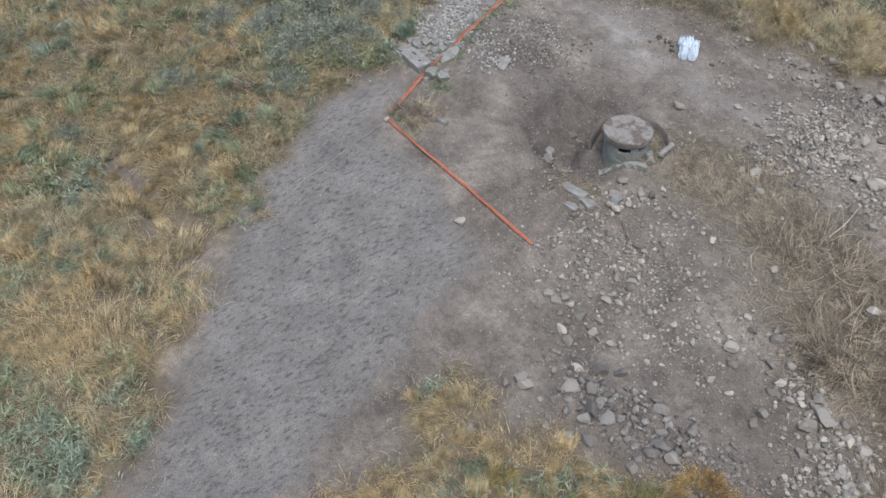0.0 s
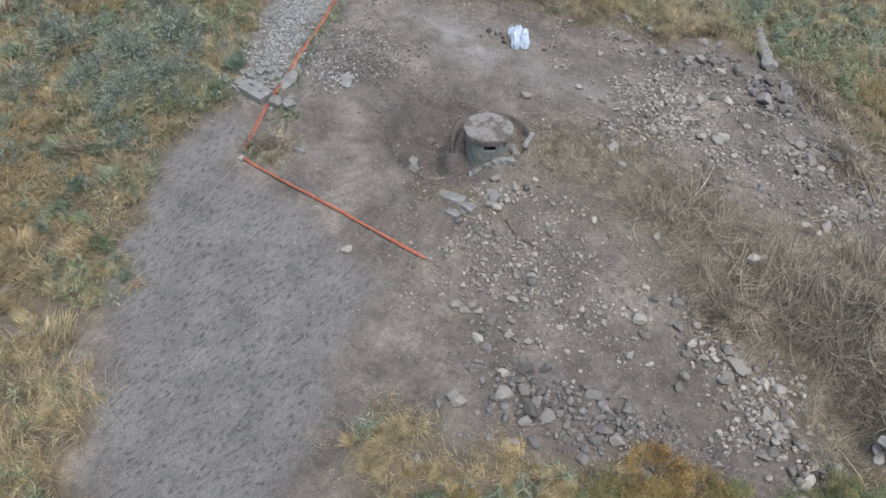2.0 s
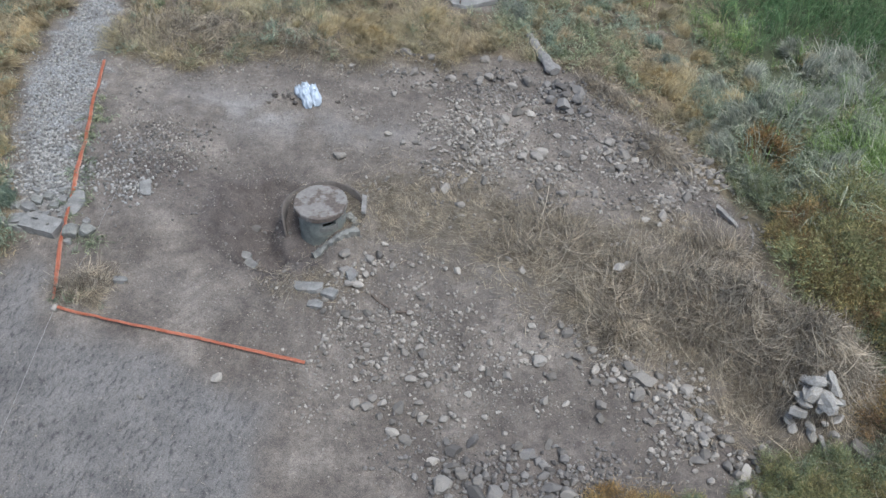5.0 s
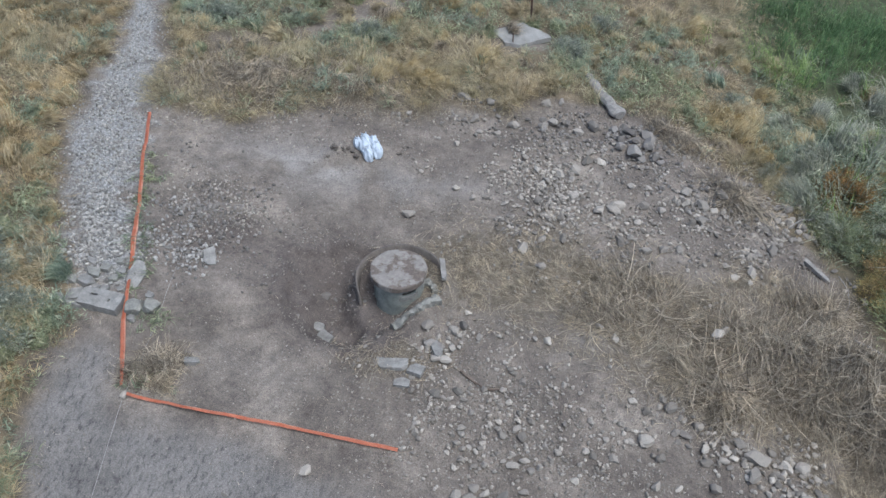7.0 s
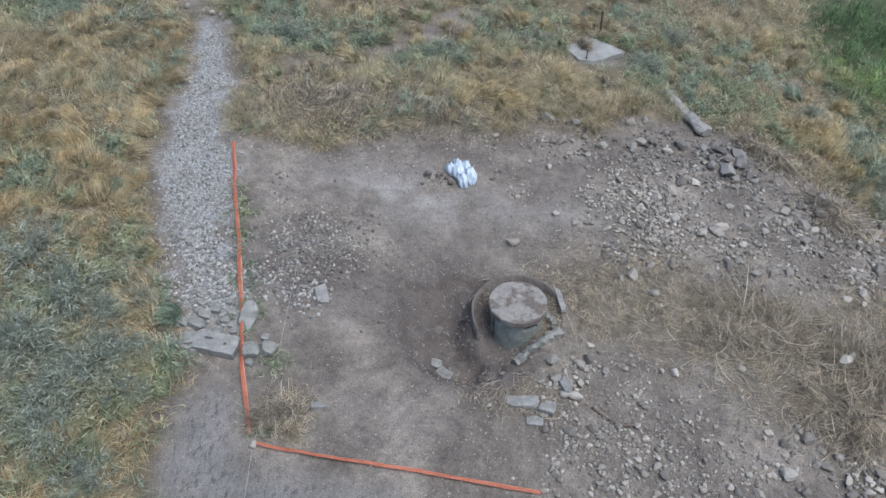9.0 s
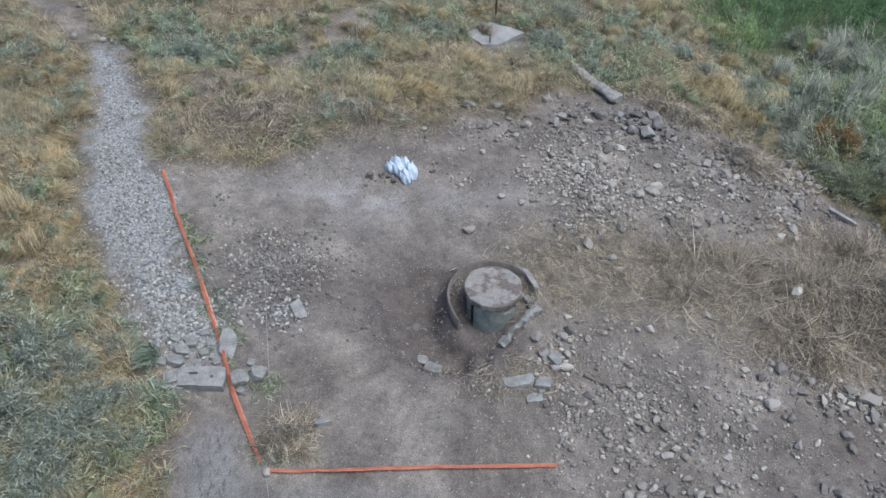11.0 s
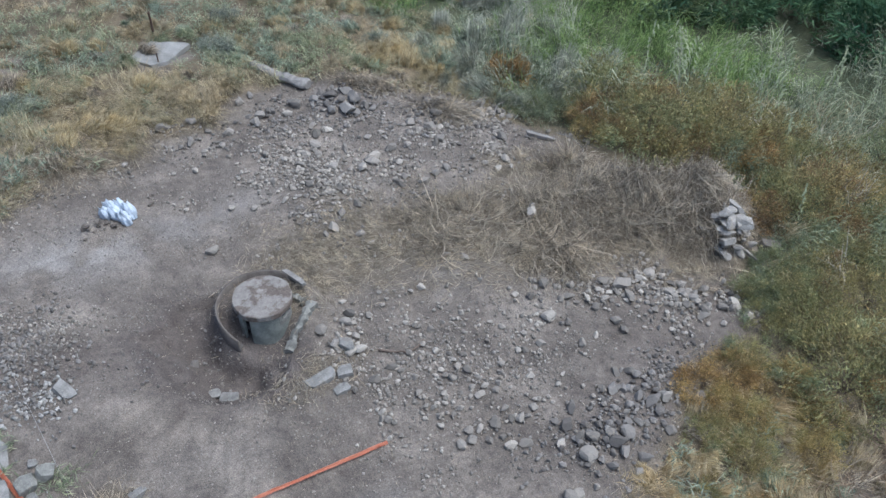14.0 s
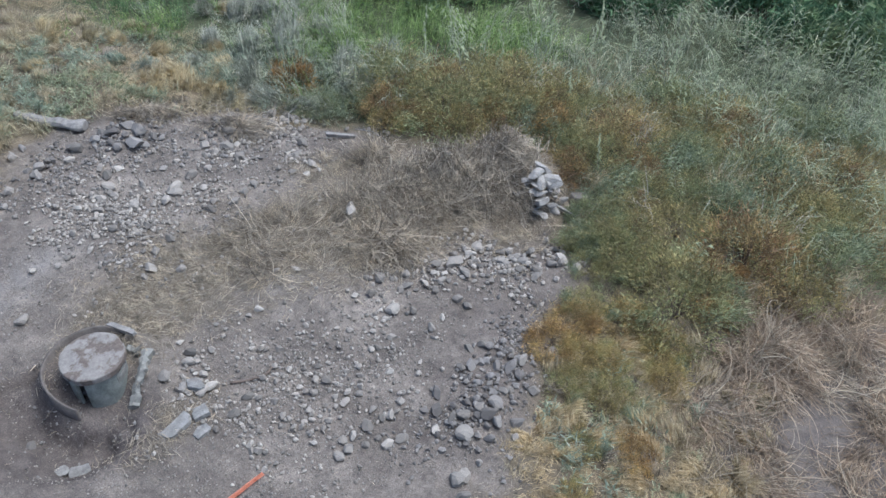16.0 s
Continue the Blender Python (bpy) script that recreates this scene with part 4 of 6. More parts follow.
place_stones(DARKS, "dark grey basalt stone in a loose heap", "dark stones in heaps", 304, HEAP)
_r = random.Random(31)
for x, y, r, long, turn in [(7.24, 0.74, 0.16, 1.1, 20),
                            (-0.34, -4.0, 0.12, 1.25, 80),
                            (-0.08, -6.33, 0.07, 1.1, 0),
                            (0.17, 2.83, 0.13, 1.5, 20),
                            (2.49, -9.29, 0.08, 1.2, 0),
                            (-4.05, -3.28, 0.1, 1.0, 0),
                            (-1.59, -4.76, 0.07, 1.2, 0)]:
    put_stone(x, y, r, PALE, "single pale rounded stone on bare ground", "lone pale stones", _r, 1.0, 0.16 if x > 7 else 0.0, long, turn)

put_stone(7.13, 0.60, 0.18, PALE, "pale rounded stone lying on dead brush", "", _r, 1.0, 0.24, 1.1, 60)
put_stone(4.85, 4.25, 0.24, GREYS, "rounded grey boulder among rubble", "", _r, 0.8, -0.03, 1.1, 10)
put_stone(-1.2, 0.45, 0.17, DARKS, "rounded boulder half buried in the hollow", "", _r, 0.9, -0.04, 1.1, 40)

# ---- broken concrete and slabs ----
lay("kerb_block", (-3.07, -2.29), (0.30, 0.14, 0.12), 12, "short pale concrete block on bare earth", "block", M_SLAB, "", seed=2, chip=0.06)
def build_kerb_channel():
    """The long cast block across the path's end, with a slot and a bolt hole sunk in its top."""
    lx, ly, lz = 0.86, 0.44, 0.24
    bm = bmesh.new()
    bmesh.ops.create_cube(bm, size=1.0, matrix=Matrix.Diagonal((lx, ly, lz, 1)))
    for axis, at in ((0, -0.24), (0, -0.10), (0, 0.16), (0, 0.21), (1, -0.03), (1, 0.03), (1, 0.08)):
        co, no = Vector((0, 0, 0)), Vector((0, 0, 0))
        co[axis], no[axis] = at, 1
        bmesh.ops.bisect_plane(bm, geom=[*bm.verts, *bm.edges, *bm.faces], plane_co=co, plane_no=no)
    bm.faces.ensure_lookup_table()
    for x0, x1, y0, y1, deep in ((-0.24, -0.10, 0.03, 0.08, 0.08), (0.16, 0.21, -0.03, 0.03, 0.08)):
        face = [f for f in bm.faces if f.normal.z > 0.9 and x0 < f.calc_center_median().x < x1 and y0 < f.calc_center_median().y < y1]
        bmesh.ops.inset_individual(bm, faces=face, thickness=0.004, depth=-deep)
    bmesh.ops.subdivide_edges(bm, edges=[e for e in bm.edges if e.calc_length() > 0.15], cuts=2)
    bmesh.ops.triangulate(bm, faces=list(bm.faces))
    for v in bm.verts:
        p = v.co
        corner = max(0.0, abs(p.x) / lx + abs(p.y) / ly - 0.8)
        v.co = p * (1 - 0.16 * corner) + 0.02 * noise.noise_vector((p.x * 5, p.y * 5, p.z * 5 + 3))
    me = bpy.data.meshes.new("kerb_channel")
    bm.to_mesh(me)
    bm.free()
    me.materials.append(M_SLAB)
    ob = new("kerb_channel", me)
    ob.matrix_basis = pose(-5.32, -1.36, gz(-5.32, -1.36) + 0.06, 4, 3, -3)
    tagged(ob, "grey cast concrete block with a slot and bolt hole", "block", "blocks at the path end")


build_kerb_channel()
lay("concrete_slab", (-4.62, -1.36), (0.34, 0.30, 0.22), 6, "broken end of a cast concrete block", "slab", M_SHARD, "blocks at the path end", (6, -8), seed=4, chip=0.07)
lay("concrete_slab", (-4.30, -1.30), (0.30, 0.30, 0.20), -20, "broken concrete block with a fallen edge", "slab", M_SHARD, "blocks at the path end", (-8, 16), seed=6, chip=0.09)
lay("concrete_slab", (-4.92, -0.56), (0.36, 0.62, 0.12), -10, "leaning broken concrete slab beside the path", "slab", M_SLAB, "blocks at the path end", (14, 10), seed=5, chip=0.09)
for k, (x, y, w, d) in enumerate([(-5.86, -0.92, 0.38, 0.25), (-5.79, -0.68, 0.32, 0.2), (-5.90, -1.32, 0.36, 0.26), (-5.76, -1.5, 0.22, 0.2), (-6.2, -1.5, 0.24, 0.2), (-4.43, -1.02, 0.16, 0.14), (-4.6, -1.6, 0.17, 0.16), (-5.36, -0.72, 0.2, 0.15),
                                  (-5.42, -1.0, 0.18, 0.13), (-5.98, -1.5, 0.2, 0.15), (-5.6, -0.5, 0.22, 0.18), (-5.25, -0.5, 0.16, 0.14), (-5.62, -1.0, 0.2, 0.12), (-6.15, -0.95, 0.2, 0.16), (-5.1, -0.95, 0.16, 0.12), (-5.95, -0.4, 0.2, 0.14), (-5.4, -0.25, 0.18, 0.14)]):
    lay("broken_stone", (x, y), (w, d, min(w, d) * 0.6), (17 * k) % 40 - 20, "angular pale broken stone at the path end", "stone", M_SHARD if k % 3 == 1 else M_SLAB, "stones at the path end", (9 * (k % 3) - 9, 12 * (k % 2) - 6), seed=40 + k, chip=0.1)
lay("kerb_stone", (0.72, -1.47), (0.62, 0.25, 0.11), 8, "long pale cut stone lying on rubble", "stone", M_SLAB, "cut stones in front", seed=7, chip=0.045)
lay("kerb_stone", (1.20, -1.50), (0.30, 0.24, 0.11), -14, "square pale cut stone lying on rubble", "stone", M_SLAB, "cut stones in front", seed=8, chip=0.048)
lay("kerb_stone", (0.98, -1.82), (0.32, 0.2, 0.08), 4, "broken pale cut stone half buried", "stone", M_SLAB, "cut stones in front", seed=9)
lay("long_stone", (1.52, -0.95), (0.42, 0.2, 0.16), 118, "pale long stone in rubble", "stone", M_SLAB, "cut stones in front", seed=55)
lay("flat_stone", (-3.58, 0.16), (0.26, 0.46, 0.12), 28, "pale flat stone standing out of rubble", "stone", M_SLAB, "", (15, 10), seed=56)
lay("flat_stone", (-0.92, -0.72), (0.38, 0.30, 0.10), -35, "flat grey stone on the pit's edge", "stone", M_SLAB, "", (18, -8), seed=10)
lay("flat_stone", (-1.12, -0.42), (0.27, 0.2, 0.1), -20, "small flat stone on the pit's edge", "stone", M_SLAB, "", (10, 8), seed=14)


def shard(points, thick, tall, label, seed):
    """A bent, broken length of the collar: thin, uneven, wider at the ends."""
    bm, prev = bmesh.new(), None
    ax, ay = points[0]
    n = 22
    for k in range(n + 1):
        u = k / n * (len(points) - 1)
        i = min(int(u), len(points) - 2)
        f = u - i
        x, y = (points[i][q] * (1 - f) + points[i + 1][q] * f for q in (0, 1))
        d = Vector((points[i + 1][0] - points[i][0], points[i + 1][1] - points[i][1], 0)).normalized()
        side = Vector((-d.y, d.x, 0))
        w = thick * (0.75 + 0.5 * abs(2 * k / n - 1) ** 2 + 0.5 * noise.noise((k * 0.4, seed, 1)))
        h = tall * (0.8 + 0.5 * noise.noise((k * 0.3, seed, 5)))
        c = Vector((x - ax, y - ay, gz(x, y) - gz(ax, ay)))
        row = [bm.verts.new(c + side * (w * sx + 0.05 * noise.noise((k * 0.7, seed, sx + sz))) + Vector((0, 0, h * sz)))
               for sx, sz in ((-0.5, -0.4), (0.5, -0.4), (0.45, 0.7), (0.0, 1.0), (-0.5, 0.8))]
        if prev:
            for e in range(5):
                bm.faces.new((prev[e], prev[(e + 1) % 5], row[(e + 1) % 5], row[e]))
        else:
            bm.faces.new(row)
        prev = row
    bm.faces.new(prev[::-1])
    bmesh.ops.recalc_face_normals(bm, faces=bm.faces)
    me = bpy.data.meshes.new("concrete_shard")
    bm.to_mesh(me)
    bm.free()
    me.materials.append(M_SHARD)
    ob = new("concrete_shard", me)
    ob.location = (ax, ay, gz(ax, ay))
    return tagged(ob, label, "shard", "broken pieces of the collar")


shard([(0.48, -0.42), (0.72, -0.22), (1.02, -0.08), (1.34, 0.22)], 0.19, 0.18, "long bent shard of broken concrete collar", 12)
shard([(0.98, 0.72), (1.16, 0.62), (1.26, 0.40)], 0.17, 0.18, "short bent shard of concrete beside the wall", 13)
lay("wooden_plank", (1.30, 0.98), (0.85, 0.11, 0.08), -76, "weathered pale timber lying by the wall", "plank", M_WOOD, "", (0, -8), 0.1, 15, 0.1)
lay("fence_post", (9.6, 3.66), (0.88, 0.10, 0.10), -50, "pale fallen timber post among stones", "beam", M_WOOD, "", (0, 4), 0.08, 17, 0.05)


def build_posts():
    for x, y, h, r, lab in ((1.97, 12.45, 0.85, 0.035, "dark iron post standing in the grass"), (1.60, 10.9, 0.35, 0.02, "short thin iron stake in the grass")):
        root = thing("iron_post", (x, y, gz(x, y)), lab, "post", "iron posts")
        b = bmesh.new()
        bmesh.ops.create_cone(b, cap_ends=True, segments=10, radius1=r, radius2=r * 0.85, depth=h, matrix=Matrix.Translation((0, 0, h / 2)))
        part("shaft", b, M_RUST, root)
        b = bmesh.new()
        bmesh.ops.create_cone(b, cap_ends=True, segments=10, radius1=r * 1.25, radius2=r * 1.1, depth=0.03, matrix=Matrix.Translation((0, 0, h)))
        part("top_plate", b, M_RUST, root)
    lay("concrete_pad", (1.8, 11.45), (1.4, 1.1, 0.16), 35, "pale flat concrete pad sunk in grass", "slab", M_PAD, "", lift=-0.03, seed=18, chip=0.03)


build_posts()


# ---- orange warning tape ----
def tape(points, width, seed):
    """A ribbon that sags and twists along a line of places."""
    rng = random.Random(seed)
    pts = []
    for (ax, ay), (bx, by) in zip(points, points[1:]):
        n = max(2, int(math.hypot(bx - ax, by - ay) / 0.06))
        pts += [(ax + (bx - ax) * k / n, ay + (by - ay) * k / n) for k in range(n)]
    pts.append(points[-1])
    root = thing("warning_tape", (*points[0], gz(*points[0])), "creased orange plastic warning tape lying along the ground", "tape", "runs of warning tape")
    org = Vector((*points[0], gz(*points[0])))
    for strand, mat, off in (("strip", M_TAPE, 0.0), ("back_strip", M_TAPE2, 0.012)):
        bm = bmesh.new()
        prev, s = None, 0.0
        for k, (x, y) in enumerate(pts):
            x2, y2 = pts[min(k + 1, len(pts) - 1)]
            x1, y1 = pts[max(k - 1, 0)]
            d = Vector((x2 - x1, y2 - y1, 0)).normalized()
            side = Vector((-d.y, d.x, 0))
            s += 0.06
            tw = 1.3 * noise.noise((s * 0.55, seed, 0)) + (0.6 * noise.noise((s * 1.1, seed, 8)) if off else 0)
            wob = 0.05 * noise.noise((s * 0.5, seed, 4)) + (0.016 + 0.045 * noise.noise((s * 0.8, seed, 2)) if off else 0)
            c = Vector((x, y, gz(x, y) + 0.07 + 0.03 * noise.noise((s * 1.3, seed, 1)) - off)) + side * wob - org
            across = (side * math.cos(tw) + Vector((0, 0, 1)) * math.sin(tw)) * width * (0.5 if not off else 0.42)
            row = (bm.verts.new(c - across), bm.verts.new(c + d * 0.0 + Vector((0, 0, 0.008))), bm.verts.new(c + across))
            if prev:
                bm.faces.new((prev[0], prev[1], row[1], row[0]))
                bm.faces.new((prev[1], prev[2], row[2], row[1]))
            prev = row
        bmesh.ops.solidify(bm, geom=list(bm.faces), thickness=0.003)
        part(strand, bm, mat, root)


tape([(-6.88, 4.75), (-6.62, 4.0), (-6.38, 3.2), (-6.1, 2.5), (-5.72, 1.5), (-5.38, 0.35), (-5.08, -0.5), (-4.73, -1.66), (-4.42, -2.45), (-4.17, -3.1)], 0.075, 3)
tape([(-4.0, -3.25), (-2.7, -3.27), (-1.6, -3.28), (-0.53, -3.27), (0.52, -3.26), (1.2, -3.24)], 0.068, 9)


# ---- marking strings of the dig ----
def marking_string(points, label):
    """A thin pale cord through the given places; the heights are above the ground."""
    cu = bpy.data.curves.new("marking_string", "CURVE")
    cu.dimensions, cu.bevel_depth, cu.bevel_resolution = "3D", 0.0045, 1
    sp = cu.splines.new("POLY")
    places = [(ax + (bx - ax) * k / 12, ay + (by - ay) * k / 12, az + (bz - az) * k / 12) for (ax, ay, az), (bx, by, bz) in zip(points, points[1:]) for k in range(13)]
    sp.points.add(len(places) - 1)
    for p, (x, y, z) in zip(sp.points, places):
        p.co = (x, y, gz(x, y) + z, 1)
    cu.materials.append(M_STRING)
    tagged(new("marking_string", cu), label, "string", "marking strings")


marking_string([(-4.3, 1.2, 0.02), (-4.22, 0.3, 0.02), (-4.09, -1.26, 0.03), (-4.06, -3.3, 0.02), (-3.8, -5.15, 0.01), (-3.6, -6.4, 0.01)], "thin pale string lying along the edge of the dig")


# ---- white sacks ----
def build_sacks():
    spots = [(-1.16, 4.50, 0.38, 125), (-1.0, 4.66, 0.42, 110), (-1.26, 4.66, 0.40, 140), (-1.46, 4.88, 0.36, 150), (-1.30, 4.84, 0.42, 128), (-1.12, 4.82, 0.42, 118), (-1.30, 5.02, 0.40, 135)]
    for k, (x, y, tall, turn) in enumerate(spots):
        root = thing("rubble_sack", (x, y, gz(x, y)), "half-full white woven plastic sack slumped on earth", "sack", "white sacks")
        root.matrix_basis = pose(x, y, gz(x, y) - 0.03, 0, 0, turn) @ pose(0, 0, 0, 6 * (k % 3) - 6, 20 + 8 * (k % 3), 0)
        bm = bmesh.new()
        n, levels, rows = 40, 14, []
        for i in range(levels + 1):
            u = i / levels
            row = []
            for j in range(n):
                a = 2 * math.pi * j / n
                fold = (0.04 + 0.22 * u) * math.sin((4 + k % 3) * a + 1.7 * k + 2.2 * u) + 0.4 * noise.noise((3 * math.cos(a) + k * 7, 3 * math.sin(a), 2.5 * u)) - 0.2 * abs(noise.noise((5 * math.cos(a) + k, 5 * math.sin(a), 4 * u)))
                full = (0.7 + 1.2 * u - 1.45 * u * u) if u < 0.9 else 0.52
                r = 0.125 * full * (1 + fold)
                z = tall * u + 0.05 * u * noise.noise((2.5 * math.cos(a) + k, 2.5 * math.sin(a), 4)) + (0.03 * math.sin(3 * a + k) if u > 0.9 else 0)
                row.append(bm.verts.new((1.25 * r * math.cos(a), r * math.sin(a), z)))
            rows.append(row)
        for p, q in zip(rows, rows[1:]):
            for j in range(n):
                bm.faces.new((p[j], p[(j + 1) % n], q[(j + 1) % n], q[j]))
        bm.faces.new(rows[0][::-1])
        mid = bm.verts.new((0, 0, tall * 0.78))
        for j in range(n):
            bm.faces.new((rows[-1][j], rows[-1][(j + 1) % n], mid))
        bag = part("bag", bm, M_SACK, root, "", True)
        t = bmesh.new()
        bmesh.ops.create_cone(t, cap_ends=False, segments=16, radius1=0.070, radius2=0.066, depth=0.02, matrix=Matrix.Translation((0, 0, tall * 0.86)))
        bmesh.ops.solidify(t, geom=list(t.faces), thickness=0.006)
        part("tie_cord", t, M_SACK, bag)


build_sacks()


# ---- vegetation ----
def blades(name, x, y, length, width, lean, mat, label, category, seed, bend=0.5, z0=None, az=None):
    """One curved blade at each place: two faces, bent over at the middle."""
    rng = np.random.RandomState(seed)
    n = len(x)
    a = rng.uniform(0, 2 * math.pi, n) if az is None else az + rng.normal(0, 0.75, n)
    tilt = np.clip(lean * (0.4 + 1.2 * rng.uniform(0, 1, n)), 0, 1.45)
    ca, sa = np.cos(a), np.sin(a)
    ln = length * (0.5 + rng.uniform(0, 1, n))
    z = (ground_z(x, y) if z0 is None else z0) - 0.02
    w = width * (0.6 + 0.8 * rng.uniform(0, 1, n)) * 0.5
    px, py = -sa * w, ca * w
    t2 = np.clip(tilt + bend * rng.uniform(0.2, 1.4, n), 0, 2.0)
    h1, r1 = ln * 0.45 * np.cos(tilt), ln * 0.45 * np.sin(tilt)
    h2, r2 = h1 + ln * 0.55 * np.cos(t2), r1 + ln * 0.55 * np.sin(t2)
    h2 = np.maximum(h2, 0.015)
    v = np.empty((n, 4, 3), np.float32)
    v[:, 0] = np.stack([x, y, z], 1)
    v[:, 1] = np.stack([x + ca * r1 - px, y + sa * r1 - py, z + h1], 1)
    v[:, 2] = np.stack([x + ca * r1 + px, y + sa * r1 + py, z + h1], 1)
    v[:, 3] = np.stack([x + ca * r2, y + sa * r2, z + h2], 1)
    i = np.arange(n)[:, None] * 4
    tris = np.concatenate([i + [0, 2, 1], i + [1, 2, 3]], 1).reshape(-1, 3)
    return tagged(new(name, mesh_from(name, v.reshape(-1, 3), tris, mat)), label, category, kind="stuff")


def tufts(area, per_m2, blades_each, radius, seed, keep):
    """Places of blades, gathered in tufts, where keep(x, y) says so (0..1)."""
    rng = np.random.RandomState(seed)
    x0, x1, y0, y1 = area
    n = int((x1 - x0) * (y1 - y0) * per_m2)
    x, y = rng.uniform(x0, x1, n), rng.uniform(y0, y1, n)
    ok = rng.uniform(0, 1, n) < keep(x, y)
    x, y = x[ok], y[ok]
    size = rng.uniform(0.5, 1.5, len(x))
    k = np.repeat(np.arange(len(x)), np.maximum(2, (blades_each * size).astype(int)))
    d = np.abs(rng.normal(0, 1, len(k))) * radius * size[k]
    a = rng.uniform(0, 6.283, len(k))
    turn = 9.0 * fbm(x, y, 2.5, 2, seed % 7) + rng.normal(0, 0.8, len(x))
    return x[k] + d * np.cos(a), y[k] + d * np.sin(a), size[k], turn[k]


def wild(x, y):
    """1 in the grassland, 0 on the bare site, with a ragged edge."""
    return step(0.05, -0.45, bare_in(x, y) + (fbm(x, y, 0.8, 3, 5) - 0.5) * 1.3)


def greenness(x, y):
    """Where herbs stand in place of dry grass."""
    g = fbm(x, y, 2.2, 4, 41)
    west = 0.7 * blob(x, y, -11.5, 1.5, 3.5, 3.5) + blob(x, y, -8.2, -2.6, 2.6, 2.6) + 0.8 * blob(x, y, -13, -6, 4, 3.5) + 0.7 * blob(x, y, -8, 0.2, 1.5, 1.5)
    north = (1.6 * blob(x, y, -8.4, 10.6, 1.2, 0.7) + 1.6 * blob(x, y, -6.3, 10.0, 1.4, 0.7, 5) + 1.5 * blob(x, y, -4.8, 11.0, 1.0, 0.7, 40) + 1.5 * blob(x, y, -2.4, 9.7, 0.8, 0.6)
             + 1.5 * blob(x, y, 3.4, 11.2, 1.8, 1.1, -15) + 1.2 * blob(x, y, 5.6, 10.2, 1.2, 0.7, -35) + 1.2 * blob(x, y, 9.6, 8.8, 1.6, 1.2) + 1.0 * blob(x, y, 9.6, 11.4, 1.6, 1.0) + 1.0 * blob(x, y, -0.6, 12.2, 1.4, 0.8)
             - 0.7 * blob(x, y, -0.8, 8.3, 1.0, 0.5) - 0.6 * blob(x, y, 8.0, 9.2, 0.9, 0.7) - 0.6 * blob(x, y, -7.6, 13.2, 2.0, 1.2) + 0.12 * step(7.5, 9.5, y))
    return np.clip(step(0.45, 0.66, g + 0.13 * west + 0.38 * north - 0.05), 0, 1)


WEST, NORTH, SOUTH = (-19, 2.2, -17.0, 4.5), (-16, 15, 4.5, 19), (2.2, 9.0, -14, -4)
east = lambda x, y: step(9.0, 12.5, x + 0.35 * np.maximum(0, -y - 2))


def lay_grass():
    far = lambda x, y: 1 - 0.6 * step(9, 15, np.abs(y + 2)) * step(0, 6, y)
    for k, (area, per) in enumerate(((WEST, 34), (NORTH, 36), (SOUTH, 40))):
        def dry(x, y):
            return wild(x, y) * (1 - 0.95 * greenness(x, y)) * (0.35 + 0.65 * step(0.3, 0.6, fbm(x, y, 1.1, 3, 51))) * far(x, y) * (1 - 0.97 * east(x + 1.2 * step(1, 4, y), y)) * (1 - 0.6 * trampled(x, y))
        x, y, s, az = tufts(area, per * 1.15, 28, 0.10, 60 + k, dry)
        blades("dry_grass", x, y, (0.38, 0.38, 0.24)[k] * s, (0.010, 0.010, 0.009)[k], np.full(len(x), 0.85), (M_GOLD, M_DRY, M_GOLD)[k], "golden dry grass in dense bent tufts", "grass", 70 + k, 0.8, None, az)

        def herb(x, y):
            return wild(x, y) * (0.06 + 0.94 * greenness(x, y)) * far(x, y) * (1 - 0.8 * east(x, y)) * (1 - 0.5 * trampled(x, y))
        x, y, s, az = tufts(area, per * (0.9, 1.0, 0.15)[k], 24, 0.13, 80 + k, herb)
        rng = np.random.RandomState(90 + k)
        z = ground_z(x, y) + rng.uniform(0, 0.2, len(x)) * s
        blades("herb", x, y, 0.17 * s, 0.022, np.full(len(x), 0.95), M_HERB, "low grey-green herbs between the dry grass", "herbs", 95 + k, 0.7, z)


lay_grass()


def lay_weeds():
    near = lambda x, y: np.clip(blob(x, y, -5.25, 0.35, 0.22, 0.9, 20) + blob(x, y, -4.35, -1.55, 0.4, 0.2) + 0.8 * blob(x, y, -5.9, 2.4, 0.2, 0.6, 15)
                                + 0.5 * blob(x, y, -6.0, -1.5, 0.25, 0.5) + 0.35 * blob(x, y, -3.7, -2.9, 0.5, 0.2), 0, 1)
    x, y, s, az = tufts((-7, -3, -3.5, 4), 60, 16, 0.07, 500, near)
    blades("path_weeds", x, y, 0.17 * s, 0.02, np.full(len(x), 0.8), M_HERB, "green weeds along the path's edge", "weeds", 501, 0.8, None, az)
    slope = lambda x, y: wild(x, y) * step(0.42, 0.62, fbm(x, y, 1.2, 3, 91)) * step(9.0, 11.5, x)
    x, y, s, az = tufts((4.5, 20, -12, 4.5), 4, 22, 0.13, 510, slope)
    blades("slope_grass", x, y, 0.75 * s, 0.016, np.full(len(x), 0.45), M_DRY, "tall tawny grass between the shrubs", "grass", 511, 0.7, None, az)


lay_weeds()


